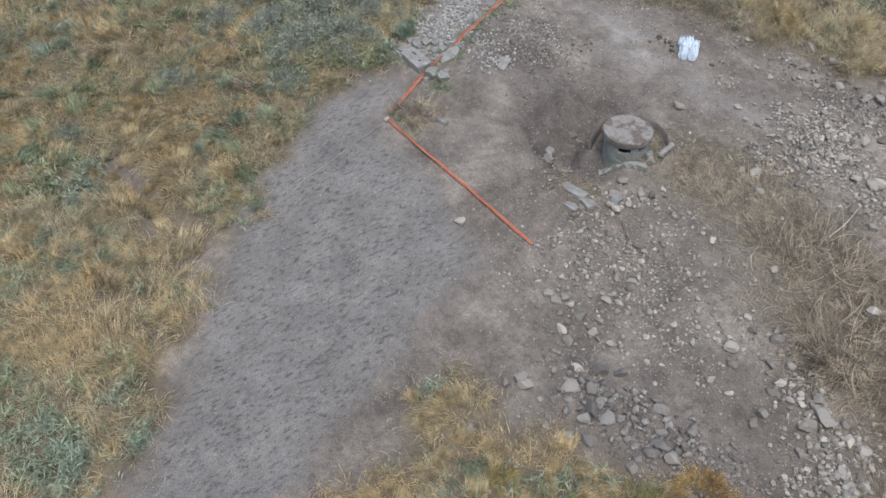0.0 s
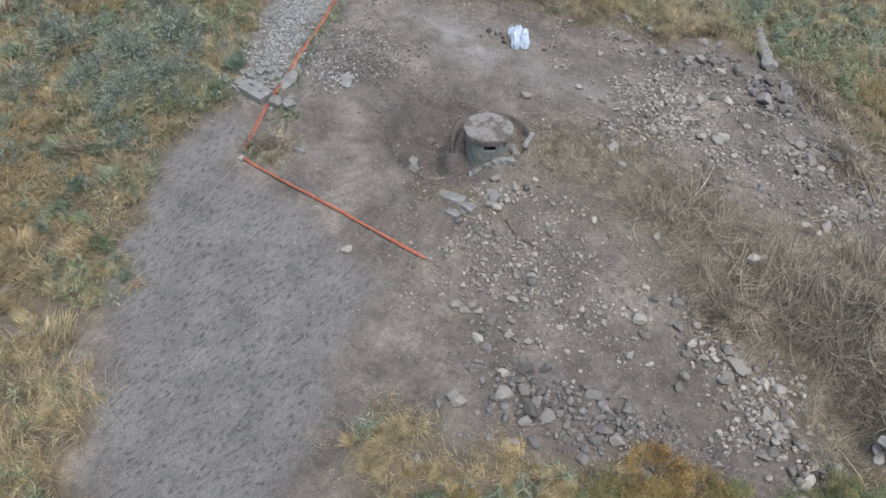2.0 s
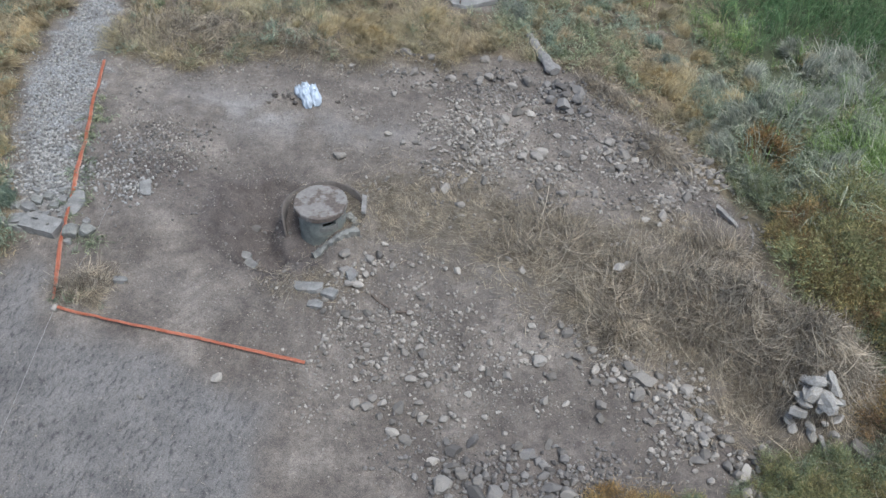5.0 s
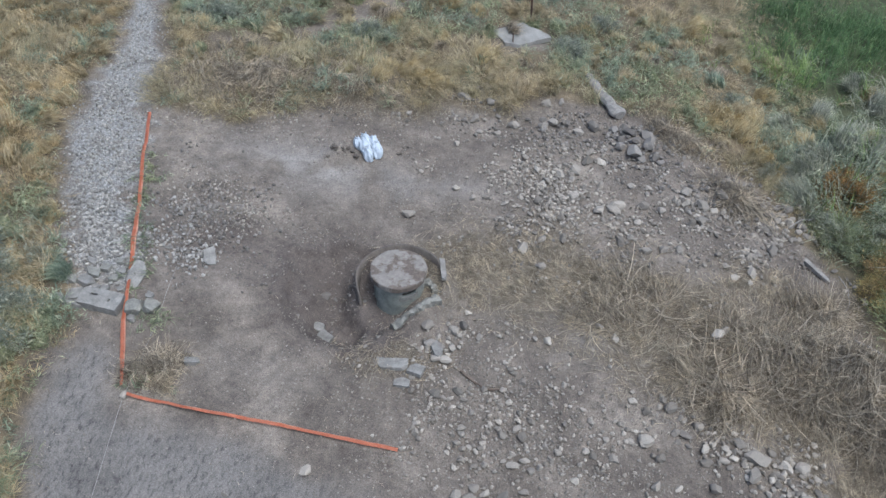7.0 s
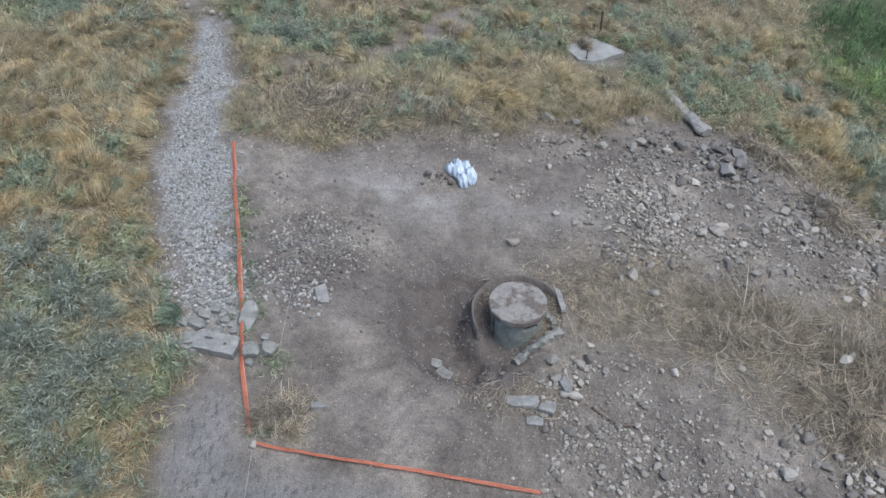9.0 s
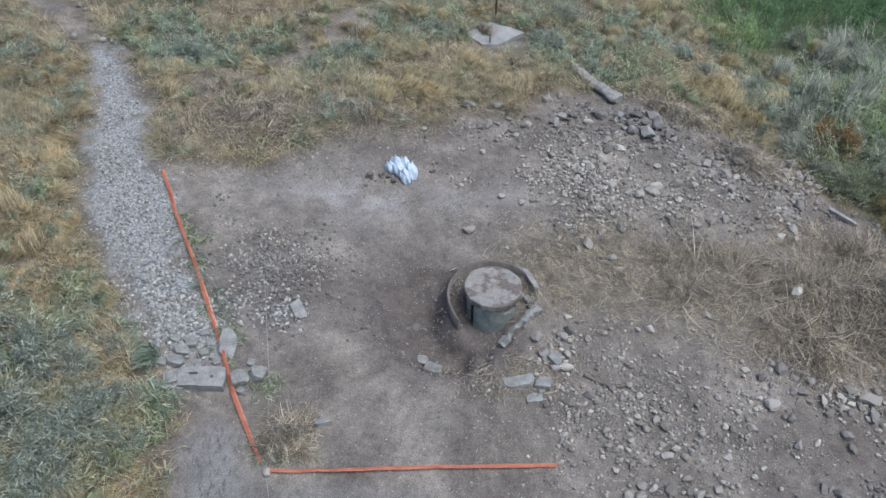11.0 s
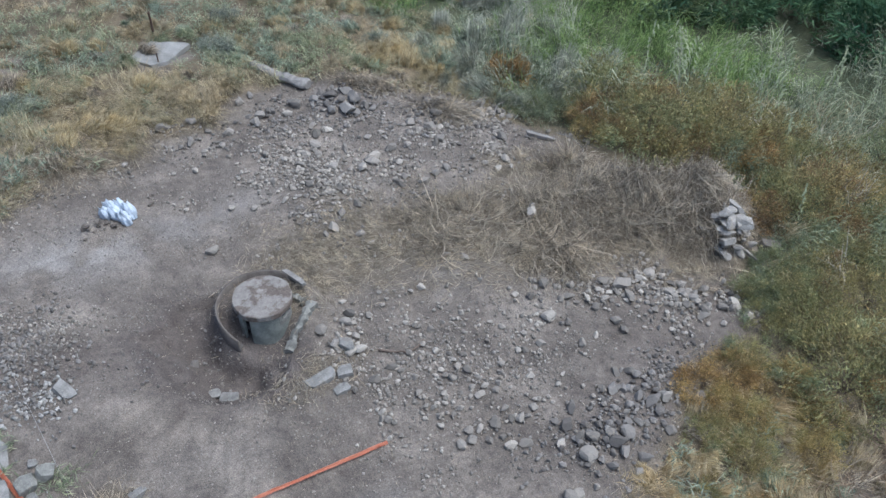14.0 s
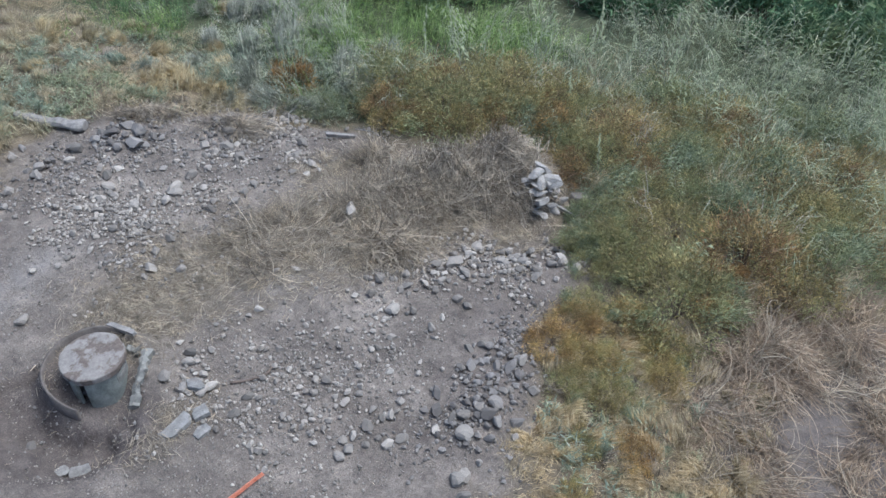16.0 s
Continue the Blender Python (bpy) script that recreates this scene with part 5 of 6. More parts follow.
def lay_straw():
    rng = np.random.RandomState(120)
    x, y = rng.uniform(-7.5, 12.5, 400000), rng.uniform(-3.5, 10, 400000)
    ok = rng.uniform(0, 1, len(x)) < 0.75 * straw_field(x, y)
    x, y = x[ok], y[ok]
    blades("loose_straw", x, y, np.full(len(x), 0.3), 0.010, np.full(len(x), 1.9), M_STRAW, "flattened bleached straw on bare earth", "straw", 121, 0.35, ground_z(x, y) + 0.03, 9.0 * fbm(x, y, 0.9, 2, 15))
    x, y = rng.uniform(-6, 11, 26000), rng.uniform(-9, 7.5, 26000)
    ok = rng.uniform(0, 1, len(x)) < 0.5 * step(0.45, 0.7, fbm(x, y, 1.5, 3, 77)) * step(0.0, 0.3, inside(BARE, x, y))
    x, y = x[ok], y[ok]
    blades("stray_stalks", x, y, np.full(len(x), 0.12), 0.006, np.full(len(x), 1.35), M_BRUSH, "stray dead stalks lying on the earth", "straw", 122, 0.15, ground_z(x, y) + 0.02)
    x, y = rng.uniform(-12, 11, 150000), rng.uniform(-12.5, 12, 150000)
    d = bare_in(x, y) + 0.9 * (fbm(x, y, 0.6, 3, 25) - 0.5)
    ok = rng.uniform(0, 1, len(x)) < 0.75 * step(-0.3, 0.0, d) * step(0.75, 0.1, d) * step(0.35, 0.6, fbm(x, y, 1.3, 2, 27))
    x, y = x[ok], y[ok]
    blades("edge_stalks", x, y, np.full(len(x), 0.17), 0.008, np.full(len(x), 1.2), M_STRAW, "short trampled dry stalks along the grass edge", "straw", 123, 0.3, ground_z(x, y) + 0.01)


lay_straw()


# ---- heaps of dead brush: thin crooked twigs ----
def twigs(n, spread_xy, height, seed, length=0.55, thick=0.006):
    """Arrays of a tangle of bent three-sided twigs over a dome."""
    rng = np.random.RandomState(seed)
    groups = max(4, n // 110)
    a, d = rng.uniform(0, 6.283, groups), np.sqrt(rng.uniform(0, 1, groups))
    g = rng.randint(0, groups, n)
    soft = 0.2 * rng.uniform(0.6, 1.5, groups)[g]
    u, w = d[g] * np.cos(a[g]) + soft * rng.normal(0, 1, n), d[g] * np.sin(a[g]) + soft * rng.normal(0, 1, n)
    x, y = spread_xy[0] * u, spread_xy[1] * w
    z = height * np.maximum(0, 1 - (u * u + w * w)) * rng.uniform(0.15, 1.0, n) * rng.uniform(0.4, 1.5, groups)[g] + 0.02
    t = rng.uniform(0, 6.283, groups)[g] + rng.normal(0, 0.55, n)
    up = rng.normal(0.05, 0.3, n)
    ln = length * rng.uniform(0.4, 1.3, n)
    th = thick * rng.uniform(0.5, 1.5, n)
    pts, ang, el = [np.stack([x, y, z], 1)], t, up
    curl, sag = rng.choice((-1, 1), n) * rng.uniform(0.03, 0.42, n) * rng.choice((0.5, 1.0), n), rng.normal(-0.1, 0.16, n)
    m = 6
    for q in range(m):
        d = np.stack([np.cos(ang) * np.cos(el), np.sin(ang) * np.cos(el), np.sin(el)], 1)
        pts.append(pts[-1] + d * ln[:, None] / m)
        ang, el = ang + curl, el + sag
    v = np.empty((n, 2 * m + 1, 3))
    for q in range(m):
        w = (th * (1.0 - 0.08 * q))[:, None]
        a = t + curl * q
        side = np.stack([-np.sin(a), np.cos(a), 0 * t], 1)
        v[:, 2 * q], v[:, 2 * q + 1] = pts[q] - side * w, pts[q] + side * w + np.array([0, 0, 1.0]) * w * 0.7
    v[:, 2 * m] = pts[m]
    v[:, :, 2] = np.maximum(v[:, :, 2], 0.005)
    i = np.arange(n)[:, None] * (2 * m + 1)
    f = [i + [2 * q + e for e in c] for q in range(m - 1) for c in ((0, 1, 3), (0, 3, 2))] + [i + [2 * m - 2, 2 * m - 1, 2 * m]]
    return v.reshape(-1, 3), np.concatenate(f, 1).reshape(-1, 3)


def dead_bush(x, y, rx, ry, h, n, turn, label, seed, mat=M_BRUSH, length=0.55, thick=0.006, group="heaps of dead brush"):
    root = thing("dead_bush", (x, y, gz(x, y)), label, "dead bush", group)
    c, s = math.cos(radians(turn)), math.sin(radians(turn))
    for name, m, count, ln, th, sd in (("tangle", mat, int(n * 1.5), length, thick, seed), ("straw_layer", M_STRAW, int(n * 0.45), length * 1.25, thick * 0.9, seed + 900)):
        v, f = twigs(count, (rx, ry), h, sd, ln, th)
        wx, wy = x + v[:, 0] * c - v[:, 1] * s, y + v[:, 0] * s + v[:, 1] * c
        z = v[:, 2] + ground_z(wx, wy)
        new(name, mesh_from(name, np.stack([wx - x, wy - y, z - gz(x, y)], 1), f, m)).parent = root
    return root


for k, (x, y, rx, ry, h, n, turn) in enumerate([
        (6.4, 0.6, 1.7, 1.1, 0.06, 500, -10), (5.6, 1.6, 1.4, 0.7, 0.05, 350, 0), (8.4, 0.3, 1.3, 0.9, 0.16, 1500, -20), (9.6, -0.2, 1.2, 0.9, 0.34, 2600, -20), (10.8, -0.6, 1.1, 0.95, 0.36, 2800, -25),
        (11.4, -0.9, 0.85, 0.7, 0.36, 1900, 0), (9.5, 1.9, 0.9, 0.5, 0.1, 600, 20), (8.4, 0.7, 1.0, 0.5, 0.2, 900, -20), (7.9, 5.9, 0.7, 0.45, 0.12, 500, 0), (7.2, -0.5, 1.1, 0.5, 0.1, 900, 0)]):
    dead_bush(x, y, rx, ry, h, int(n * 0.95), turn, "tangled heap of grey-brown dead brush", 130 + k, M_BRUSH, 0.95, 0.0068)
dead_bush(-3.75, -2.62, 0.5, 0.4, 0.32, 700, 0, "small dry thorny bush beside the tape", 140, M_BRUSH, 0.4, 0.005, "")
dead_bush(-5.0, 6.6, 1.5, 0.75, 0.4, 1700, 10, "low grey dead brush at the grass edge", 141, M_BRUSH, 0.55, 0.007)
dead_bush(-6.5, 6.1, 0.7, 1.1, 0.15, 700, 10, "flattened brown dead brush beside the path", 143, M_BRUSH, 0.5, 0.007)
dead_bush(6.6, 7.5, 0.9, 0.5, 0.15, 600, -30, "flattened brown dead brush beside the path", 144, M_BRUSH, 0.5, 0.007)
dead_bush(-1.6, 7.4, 1.4, 0.6, 0.2, 800, 10, "low dead brush at the grass edge", 142, M_BRUSH, 0.5)
for k, (x, y, rx, ry, h, n, turn) in enumerate([(10.6, -8.6, 1.0, 0.8, 0.5, 1100, 20), (8.9, -8.4, 0.7, 0.8, 0.25, 420, 60), (12.8, -9.2, 1.2, 1.0, 0.4, 800, 0), (8.0, -9.9, 0.8, 1.0, 0.2, 300, 0), (11.0, -10.4, 1.4, 0.8, 0.2, 380, 30), (8.7, -11.6, 0.9, 1.2, 0.15, 200, 0)]):
    dead_bush(x, y, rx, ry, h, n, turn, "matted tawny dead reed stalks", 150 + k, M_TAWNY, 1.1, 0.0075, "mats of dead reed")


# ---- shrubs ----
def shrub_mesh(seed, r, h, n, leaf, mat, name, droop=0.3):
    """Sprays of small leaves on many clumps inside an uneven dome."""
    rng = np.random.RandomState(seed)
    clumps = int(n / 110)
    a, d = rng.uniform(0, 6.283, clumps), np.sqrt(rng.uniform(0, 1, clumps))
    top = h * np.sqrt(np.maximum(0.05, 1 - d ** 2)) * rng.uniform(0.55, 1.1, clumps)
    cz = top * rng.uniform(0.7, 1.0, clumps)
    cx, cy = r * d * np.cos(a), r * d * np.sin(a)
    k = np.repeat(np.arange(clumps), 110)
    rad = 0.20 * r * rng.uniform(0.6, 1.4, clumps)[k]
    off = rng.normal(0, 0.6, (len(k), 3)) * rad[:, None]
    off[:, 2] *= 1.3
    c = np.stack([cx, cy, cz], 1)[k] + off
    c[:, 2] = np.maximum(c[:, 2], 0.04)
    m = len(c)
    dirs = np.stack([c[:, 0], c[:, 1], 0.5 * h + 0.0 * c[:, 2]], 1) / max(r, 0.1) + rng.normal(0, 0.55, (m, 3))
    dirs /= np.linalg.norm(dirs, axis=1)[:, None]
    side = np.cross(dirs, rng.normal(size=(m, 3)))
    side /= np.linalg.norm(side, axis=1)[:, None] + 1e-9
    ln = leaf * rng.uniform(0.6, 1.6, m)[:, None]
    v = np.empty((m, 3, 3))
    v[:, 0], v[:, 1], v[:, 2] = c - side * ln * 0.085, c + side * ln * 0.085, c + dirs * ln
    return mesh_from(name, v.reshape(-1, 3), np.arange(m * 3).reshape(-1, 3), mat)


def stem_mesh(seed, r, h, n):
    rng = np.random.RandomState(seed)
    a, lean = rng.uniform(0, 6.283, n), rng.uniform(0.1, 0.9, n)
    vs, fs = [], []
    for k in range(n):
        tip = np.array([math.cos(a[k]) * r * lean[k], math.sin(a[k]) * r * lean[k], h * (1.0 - 0.4 * lean[k]) * rng.uniform(0.7, 1.0)])
        mid = tip * np.array([0.4, 0.4, 0.55])
        for q in range(3):
            w = np.array([math.cos(2.094 * q), math.sin(2.094 * q), 0]) * 0.012
            vs += [w + (0, 0, -0.05), mid + w * 0.7]
        vs.append(tip)
        b = k * 7
        for q in range(3):
            s = (q + 1) % 3
            fs += [(b + 2 * q, b + 2 * s, b + 2 * s + 1), (b + 2 * q, b + 2 * s + 1, b + 2 * q + 1), (b + 2 * q + 1, b + 2 * s + 1, b + 6)]
    return mesh_from("branchwork", np.array(vs), np.array(fs), M_TWIG)


def shrub(seed, r, h, n, leaf, mat, label, name="shrub", category="shrub", group=""):
    root = thing(name, (0, 0, 0), label, category, group)
    for nm, me in (("branchwork", stem_mesh(seed, r, h, 14)), ("foliage", shrub_mesh(seed + 1, r, h, n, leaf, mat, "foliage"))):
        new(nm, me).parent = root
    return root


def grow(models, places, seed):
    """Copies of the model shrubs at each place: x, y, size."""
    rng = random.Random(seed)
    used = set()
    for x, y, s in places:
        k = rng.randrange(len(models))
        m = pose(x, y, gz(x, y) - 0.03, 0, 0, rng.uniform(0, 360)) @ Matrix.Scale(s, 4)
        if k not in used:
            used.add(k)
            models[k].matrix_basis = m
        else:
            q = copy_thing(models[k], m)
            q.scale = (s, s, s)
    for k, ob in enumerate(models):
        if k not in used:
            for o in [*ob.children_recursive, ob]:
                bpy.data.objects.remove(o)


def places_in(area, n, gap, lo, hi, seed, keep):
    rng, out = random.Random(seed), []
    tries = 0
    while len(out) < n and tries < n * 60:
        tries += 1
        x, y = rng.uniform(area[0], area[1]), rng.uniform(area[2], area[3])
        if not keep(x, y) or any((x - p) ** 2 + (y - q) ** 2 < gap * gap for p, q, _ in out):
            continue
        out.append((x, y, rng.uniform(lo, hi)))
    return out


off_site = lambda x, y, d=0.4: float(inside(BARE, np.array([x]), np.array([y]))[0]) < -d
olive = [shrub(200 + 3 * k, 1.0, 1.0, 6200, 0.08, M_OLIVE, "feathery olive and rust-brown shrub", "shrub", "shrub", "olive shrubs on the slope") for k in range(5)]
grow(olive, places_in((9.8, 21.0, -9.0, 5.6), 74, 1.15, 0.75, 1.4, 5, lambda x, y: off_site(x, y, 1.0) and float(inside(MAT, np.array([x]), np.array([y]))[0]) < -0.7 and x > 9.7 + 0.1 * max(0, y) and x + y < 17.0), 6)
front = [shrub(230 + 3 * k, 0.8, 0.6, 7000, 0.07, M_AMBER, "olive-green shrub at the foot of the platform", "shrub", "shrub", "shrubs below the platform") for k in range(3)]
grow(front, [(7.5, -4.95, 0.7), (8.3, -5.0, 0.75), (7.7, -5.6, 0.7), (6.9, -5.85, 0.65), (8.9, -4.85, 0.7), (8.0, -6.1, 0.7), (7.3, -6.6, 0.75), (10.0, -4.2, 0.6), (10.5, -3.5, 0.5), (5.8, -6.95, 0.5),
             (9.2, -5.7, 0.8), (9.2, -6.7, 0.8), (8.5, -7.2, 0.7), (6.4, -7.7, 0.65), (4.9, -7.4, 0.4), (6.2, -6.4, 0.4)], 9)
grey = [shrub(250 + 3 * k, 0.75, 0.5, 4200, 0.10, M_SAGE, "grey-green shrub in dry grass", "shrub", "shrub", "grey-green shrubs") for k in range(4)]
grow(grey, [(-6.75, -1.9, 0.7), (-7.3, -2.3, 0.95), (-6.7, -2.8, 0.7), (-7.7, -1.3, 0.9), (-8.0, -3.0, 0.9), (-8.7, -2.1, 1.0), (-7.1, -0.6, 0.5)] + places_in((-11.0, -5.9, -4.6, 1.2), 10, 1.0, 0.7, 1.3, 12, lambda x, y: off_site(x, y, 0.7))
     + places_in((-18.0, -7.0, -11.5, -1.5), 10, 1.2, 0.5, 0.9, 13, lambda x, y: off_site(x, y, 1.0))
     + places_in((-9.0, 9.0, 8.2, 15.0), 6, 1.1, 0.5, 0.9, 14, lambda x, y: off_site(x, y, 0.8)), 15)


along_edge = [(11.05, 3.1, 0.6), (11.3, 2.2, 0.7), (11.9, 1.5, 0.8), (11.3, 4.3, 0.7), (12.0, 3.0, 0.9), (12.4, 0.7, 0.9), (13.1, 0.2, 1.0), (12.6, -1.6, 0.8), (12.9, -3.0, 0.9), (11.6, -3.5, 0.85), (10.9, -4.6, 0.8), (10.4, -3.5, 0.55), (10.9, -3.9, 0.75), (11.5, -3.05, 0.55), (10.2, -4.9, 0.6), (12.2, -3.9, 0.9)]
edge = [shrub(285 + 3 * k, 1.0, 1.05, 6000, 0.08, M_OLIVE, "soft yellow-olive shrub at the platform's edge", "shrub", "shrub", "shrubs along the edge") for k in range(3)]
grow(edge, along_edge, 31)
rusty = [shrub(295, 0.7, 0.9, 4200, 0.10, M_ORANGE, "rust-orange drying shrub in olive scrub", "shrub", "shrub", "rust-orange shrubs")]
grow(rusty, [(10.85, 7.0, 1.0), (12.9, 1.0, 0.9), (13.7, -0.4, 1.0), (14.6, 0.6, 0.8), (12.2, -6.6, 0.8), (10.9, -7.0, 0.7)], 32)


def tussock_arrays(seed, r, h, n):
    """Corners and faces of a fountain of thin bent blades."""
    rng = np.random.RandomState(seed)
    a, out = rng.uniform(0, 6.283, n), rng.uniform(0.05, 1.0, n)
    wind = np.array([0.5 * r, 0.22 * r, 0]) * rng.uniform(0.6, 1.3, (n, 1))
    bunch = rng.normal(0, 0.3 * r, (9, 3)) * (1, 1, 0)
    top = h * rng.uniform(0.35, 1.1, n) * (1.1 - 0.4 * out)
    c = np.stack([np.cos(a), np.sin(a), 0 * a], 1)
    s = np.stack([-np.sin(a), np.cos(a), 0 * a], 1) * (0.005 + 0.006 * rng.uniform(0, 1, n))[:, None]
    foot = bunch[rng.randint(0, 9, n)] + rng.normal(0, 0.05, (n, 3)) * (1, 1, 0)
    mid = foot + c * (0.25 * r * out)[:, None] + wind * 0.3 + np.stack([0 * a, 0 * a, 0.65 * top], 1)
    tip = foot + c * (0.7 * r * out)[:, None] + wind + np.stack([0 * a, 0 * a, top * (1 - 0.2 * out)], 1)
    v = np.stack([foot, mid - s, mid + s, tip], 1)
    i = np.arange(n)[:, None] * 4
    return v.reshape(-1, 3), np.concatenate([i + [0, 2, 1], i + [1, 2, 3]], 1).reshape(-1, 3)


def tussock(seed, r, h, n, mat, label, group):
    v, f = tussock_arrays(seed, r, h, n)
    return tagged(new("tussock", mesh_from("tussock", v, f, mat)), label, "grass tussock", group)


silver = [tussock(600 + k, 0.55, 0.75, 900, M_SILVER, "silvery blue-grey tussock of feathery grass", "silver tussocks") for k in range(3)]
grow(silver, [(9.7, 6.5, 1.0), (9.95, 5.8, 0.9), (10.4, 5.2, 0.9), (9.6, 7.5, 1.0), (10.3, 8.2, 1.2), (11.5, 5.3, 1.1), (12.1, 4.8, 1.2), (12.7, 5.4, 1.2), (12.4, 6.4, 1.2), (13.1, 4.4, 1.0),
              (11.9, 8.6, 1.4), (12.6, 9.2, 1.4), (13.2, 9.9, 1.4), (11.2, 9.2, 1.2), (13.6, 8.6, 1.2), (9.4, 9.6, 0.9), (10.6, 10.4, 0.9), (8.9, 7.4, 0.7), (13.4, 6.0, 1.2), (14.0, 5.0, 1.0), (12.5, 11.4, 1.1), (13.4, 12.2, 1.0), (13.8, 11.0, 1.2), (12.9, 10.7, 1.1), (11.8, 12.5, 0.9), (14.2, 10.2, 1.2)], 35)
golden = [tussock(620 + k, 0.45, 0.5, 700, M_TUFT, "golden dry grass tussock", "golden tussocks") for k in range(3)]
grow(golden, [(8.6, 8.0, 1.0), (8.1, 8.4, 1.1), (7.6, 9.0, 1.1), (9.0, 7.5, 0.8), (7.2, 8.6, 0.9), (-1.2, 8.2, 0.9), (-0.8, 8.0, 1.0), (-0.3, 8.1, 0.9), (-1.6, 8.4, 0.7), (11.0, 3.6, 0.7), (11.4, 3.0, 0.9), (9.9, 8.9, 1.0), (8.6, 9.4, 1.0)]
     + places_in((4.0, 13, 7.5, 13.5), 10, 0.8, 0.6, 1.1, 36, lambda x, y: off_site(x, y, 0.5))
     + places_in((-8, 4, 7.0, 13.5), 9, 0.9, 0.6, 1.0, 37, lambda x, y: off_site(x, y, 0.5))
     + places_in((-16, -4.5, -12, 2), 26, 0.8, 0.5, 0.9, 38, lambda x, y: off_site(x, y, 0.3))
     + places_in((4.5, 9, -8, -5), 8, 0.7, 0.5, 0.9, 39, lambda x, y: off_site(x, y, 0.3)), 40)


def clumps(name, seed, places, r, h, blades_each, mat, label, category):
    """Many small fountains of bent blades, joined."""
    shapes = [tussock_arrays(seed + k, r, h, blades_each) for k in range(5)]
    rng = random.Random(seed)
    vs, fs, at = [], [], 0
    for x, y, size in places:
        v, f = shapes[rng.randrange(5)]
        a = rng.uniform(0, 6.283)
        c, q = math.cos(a), math.sin(a)
        v = v @ np.array([[c, q, 0], [-q, c, 0], [0, 0, rng.uniform(0.7, 1.25)]]) * size + (x, y, gz(x, y) - 0.03)
        vs.append(v)
        fs.append(f + at)
        at += len(v)
    tagged(new(name, mesh_from(name, np.concatenate(vs), np.concatenate(fs), mat)), label, category, kind="stuff")


hue = lambda x, y: float(fbm(x, y, 2.2, 3, 47))
clumps("herb_clumps", 650, places_in((-17, -4.5, -12, 3), 150, 0.5, 0.6, 1.25, 45, lambda x, y: off_site(x, y, 0.3) and hue(x, y) > 0.47)
       + places_in((-9, 9, 7.4, 14), 22, 0.7, 0.6, 1.2, 46, lambda x, y: off_site(x, y, 0.4) and hue(x, y) > 0.47)
       + places_in((4.2, 9.5, -9, -5), 16, 0.5, 0.5, 0.9, 47, lambda x, y: off_site(x, y, 0.35)), 0.36, 0.34, 520, M_HERB, "grey-green clumps of wiry herbs in dry grass", "herbs")
clumps("grass_clumps", 660, places_in((-17, -3.5, -13, 3), 190, 0.45, 0.6, 1.3, 49, lambda x, y: off_site(x, y, 0.2) and hue(x, y) < 0.53)
       + places_in((-13, -8.4, -0.5, 9.5), 80, 0.5, 0.7, 1.3, 57, lambda x, y: off_site(x, y, 0.25))
       + places_in((2.4, 9.8, -9.5, -5), 75, 0.38, 0.5, 1.0, 51, lambda x, y: off_site(x, y, 0.15)), 0.40, 0.36, 520, M_GOLD, "bent golden clumps of dry grass", "grass")
clumps("straw_clumps", 680, places_in((-9, 10, 7.2, 14), 110, 0.5, 0.6, 1.2, 50, lambda x, y: off_site(x, y, 0.25) and hue(x, y) < 0.55)
       + places_in((-15, -4.5, -12, 3), 60, 0.6, 0.6, 1.3, 56, lambda x, y: off_site(x, y, 0.2)), 0.40, 0.36, 520, M_DRY, "straw-coloured clumps of dry grass", "grass")
clumps("dead_clumps", 670, places_in((-16, -4.5, -12, 3), 40, 0.8, 0.6, 1.3, 53, lambda x, y: off_site(x, y, 0.3))
       + places_in((-8, 9, 7.2, 12), 26, 0.8, 0.6, 1.2, 54, lambda x, y: off_site(x, y, 0.2)) + places_in((4.0, 9.5, -8.5, -5), 12, 0.7, 0.5, 1.0, 58, lambda x, y: off_site(x, y, 0.2)),
       0.36, 0.30, 420, M_BRUSH, "grey-brown clumps of dead stalks in grass", "dead stalks")


def leafy_reed(seed, h):
    """A reed stalk with long leaves to both sides."""
    rng = np.random.RandomState(seed)
    root = thing("reed", (0, 0, 0), "pale green reed with leaves in two rows", "reed", "single reeds")
    n = 18
    lean = np.array([0.22, 0.08, 0.0])
    at = lambda u: np.array([0, 0, h * u]) + lean * h * u * u
    w = 0.009
    vs = [at(u) + np.array([math.cos(b) * w, math.sin(b) * w, 0]) * (1 - 0.7 * u) for u in (0, 0.35, 0.7, 1.0) for b in (0, 2.09, 4.19)]
    fs = [t for q in range(3) for s in range(3) for t in ((3 * q + s, 3 * q + (s + 1) % 3, 3 * q + 3 + (s + 1) % 3), (3 * q + s, 3 * q + 3 + (s + 1) % 3, 3 * q + 3 + s))]
    new("stem", mesh_from("stem", vs, fs, M_PLUME)).parent = root
    for k in range(n):
        u = 0.25 + 0.72 * k / n
        a = 0.6 + math.pi * (k % 2) + rng.normal(0, 0.3)
        d, s = np.array([math.cos(a), math.sin(a), 0]), np.array([-math.sin(a), math.cos(a), 0]) * 0.028
        ln = 0.42 * rng.uniform(0.7, 1.2) * (1.1 - 0.5 * u)
        p = at(u)
        v = [p, p + d * ln * 0.5 - s + (0, 0, 0.13), p + d * ln * 0.5 + s + (0, 0, 0.13), p + d * ln + (0, 0, 0.06)]
        new("leaf", mesh_from("leaf", v, [(0, 2, 1), (1, 2, 3)], M_REED)).parent = root
    return root


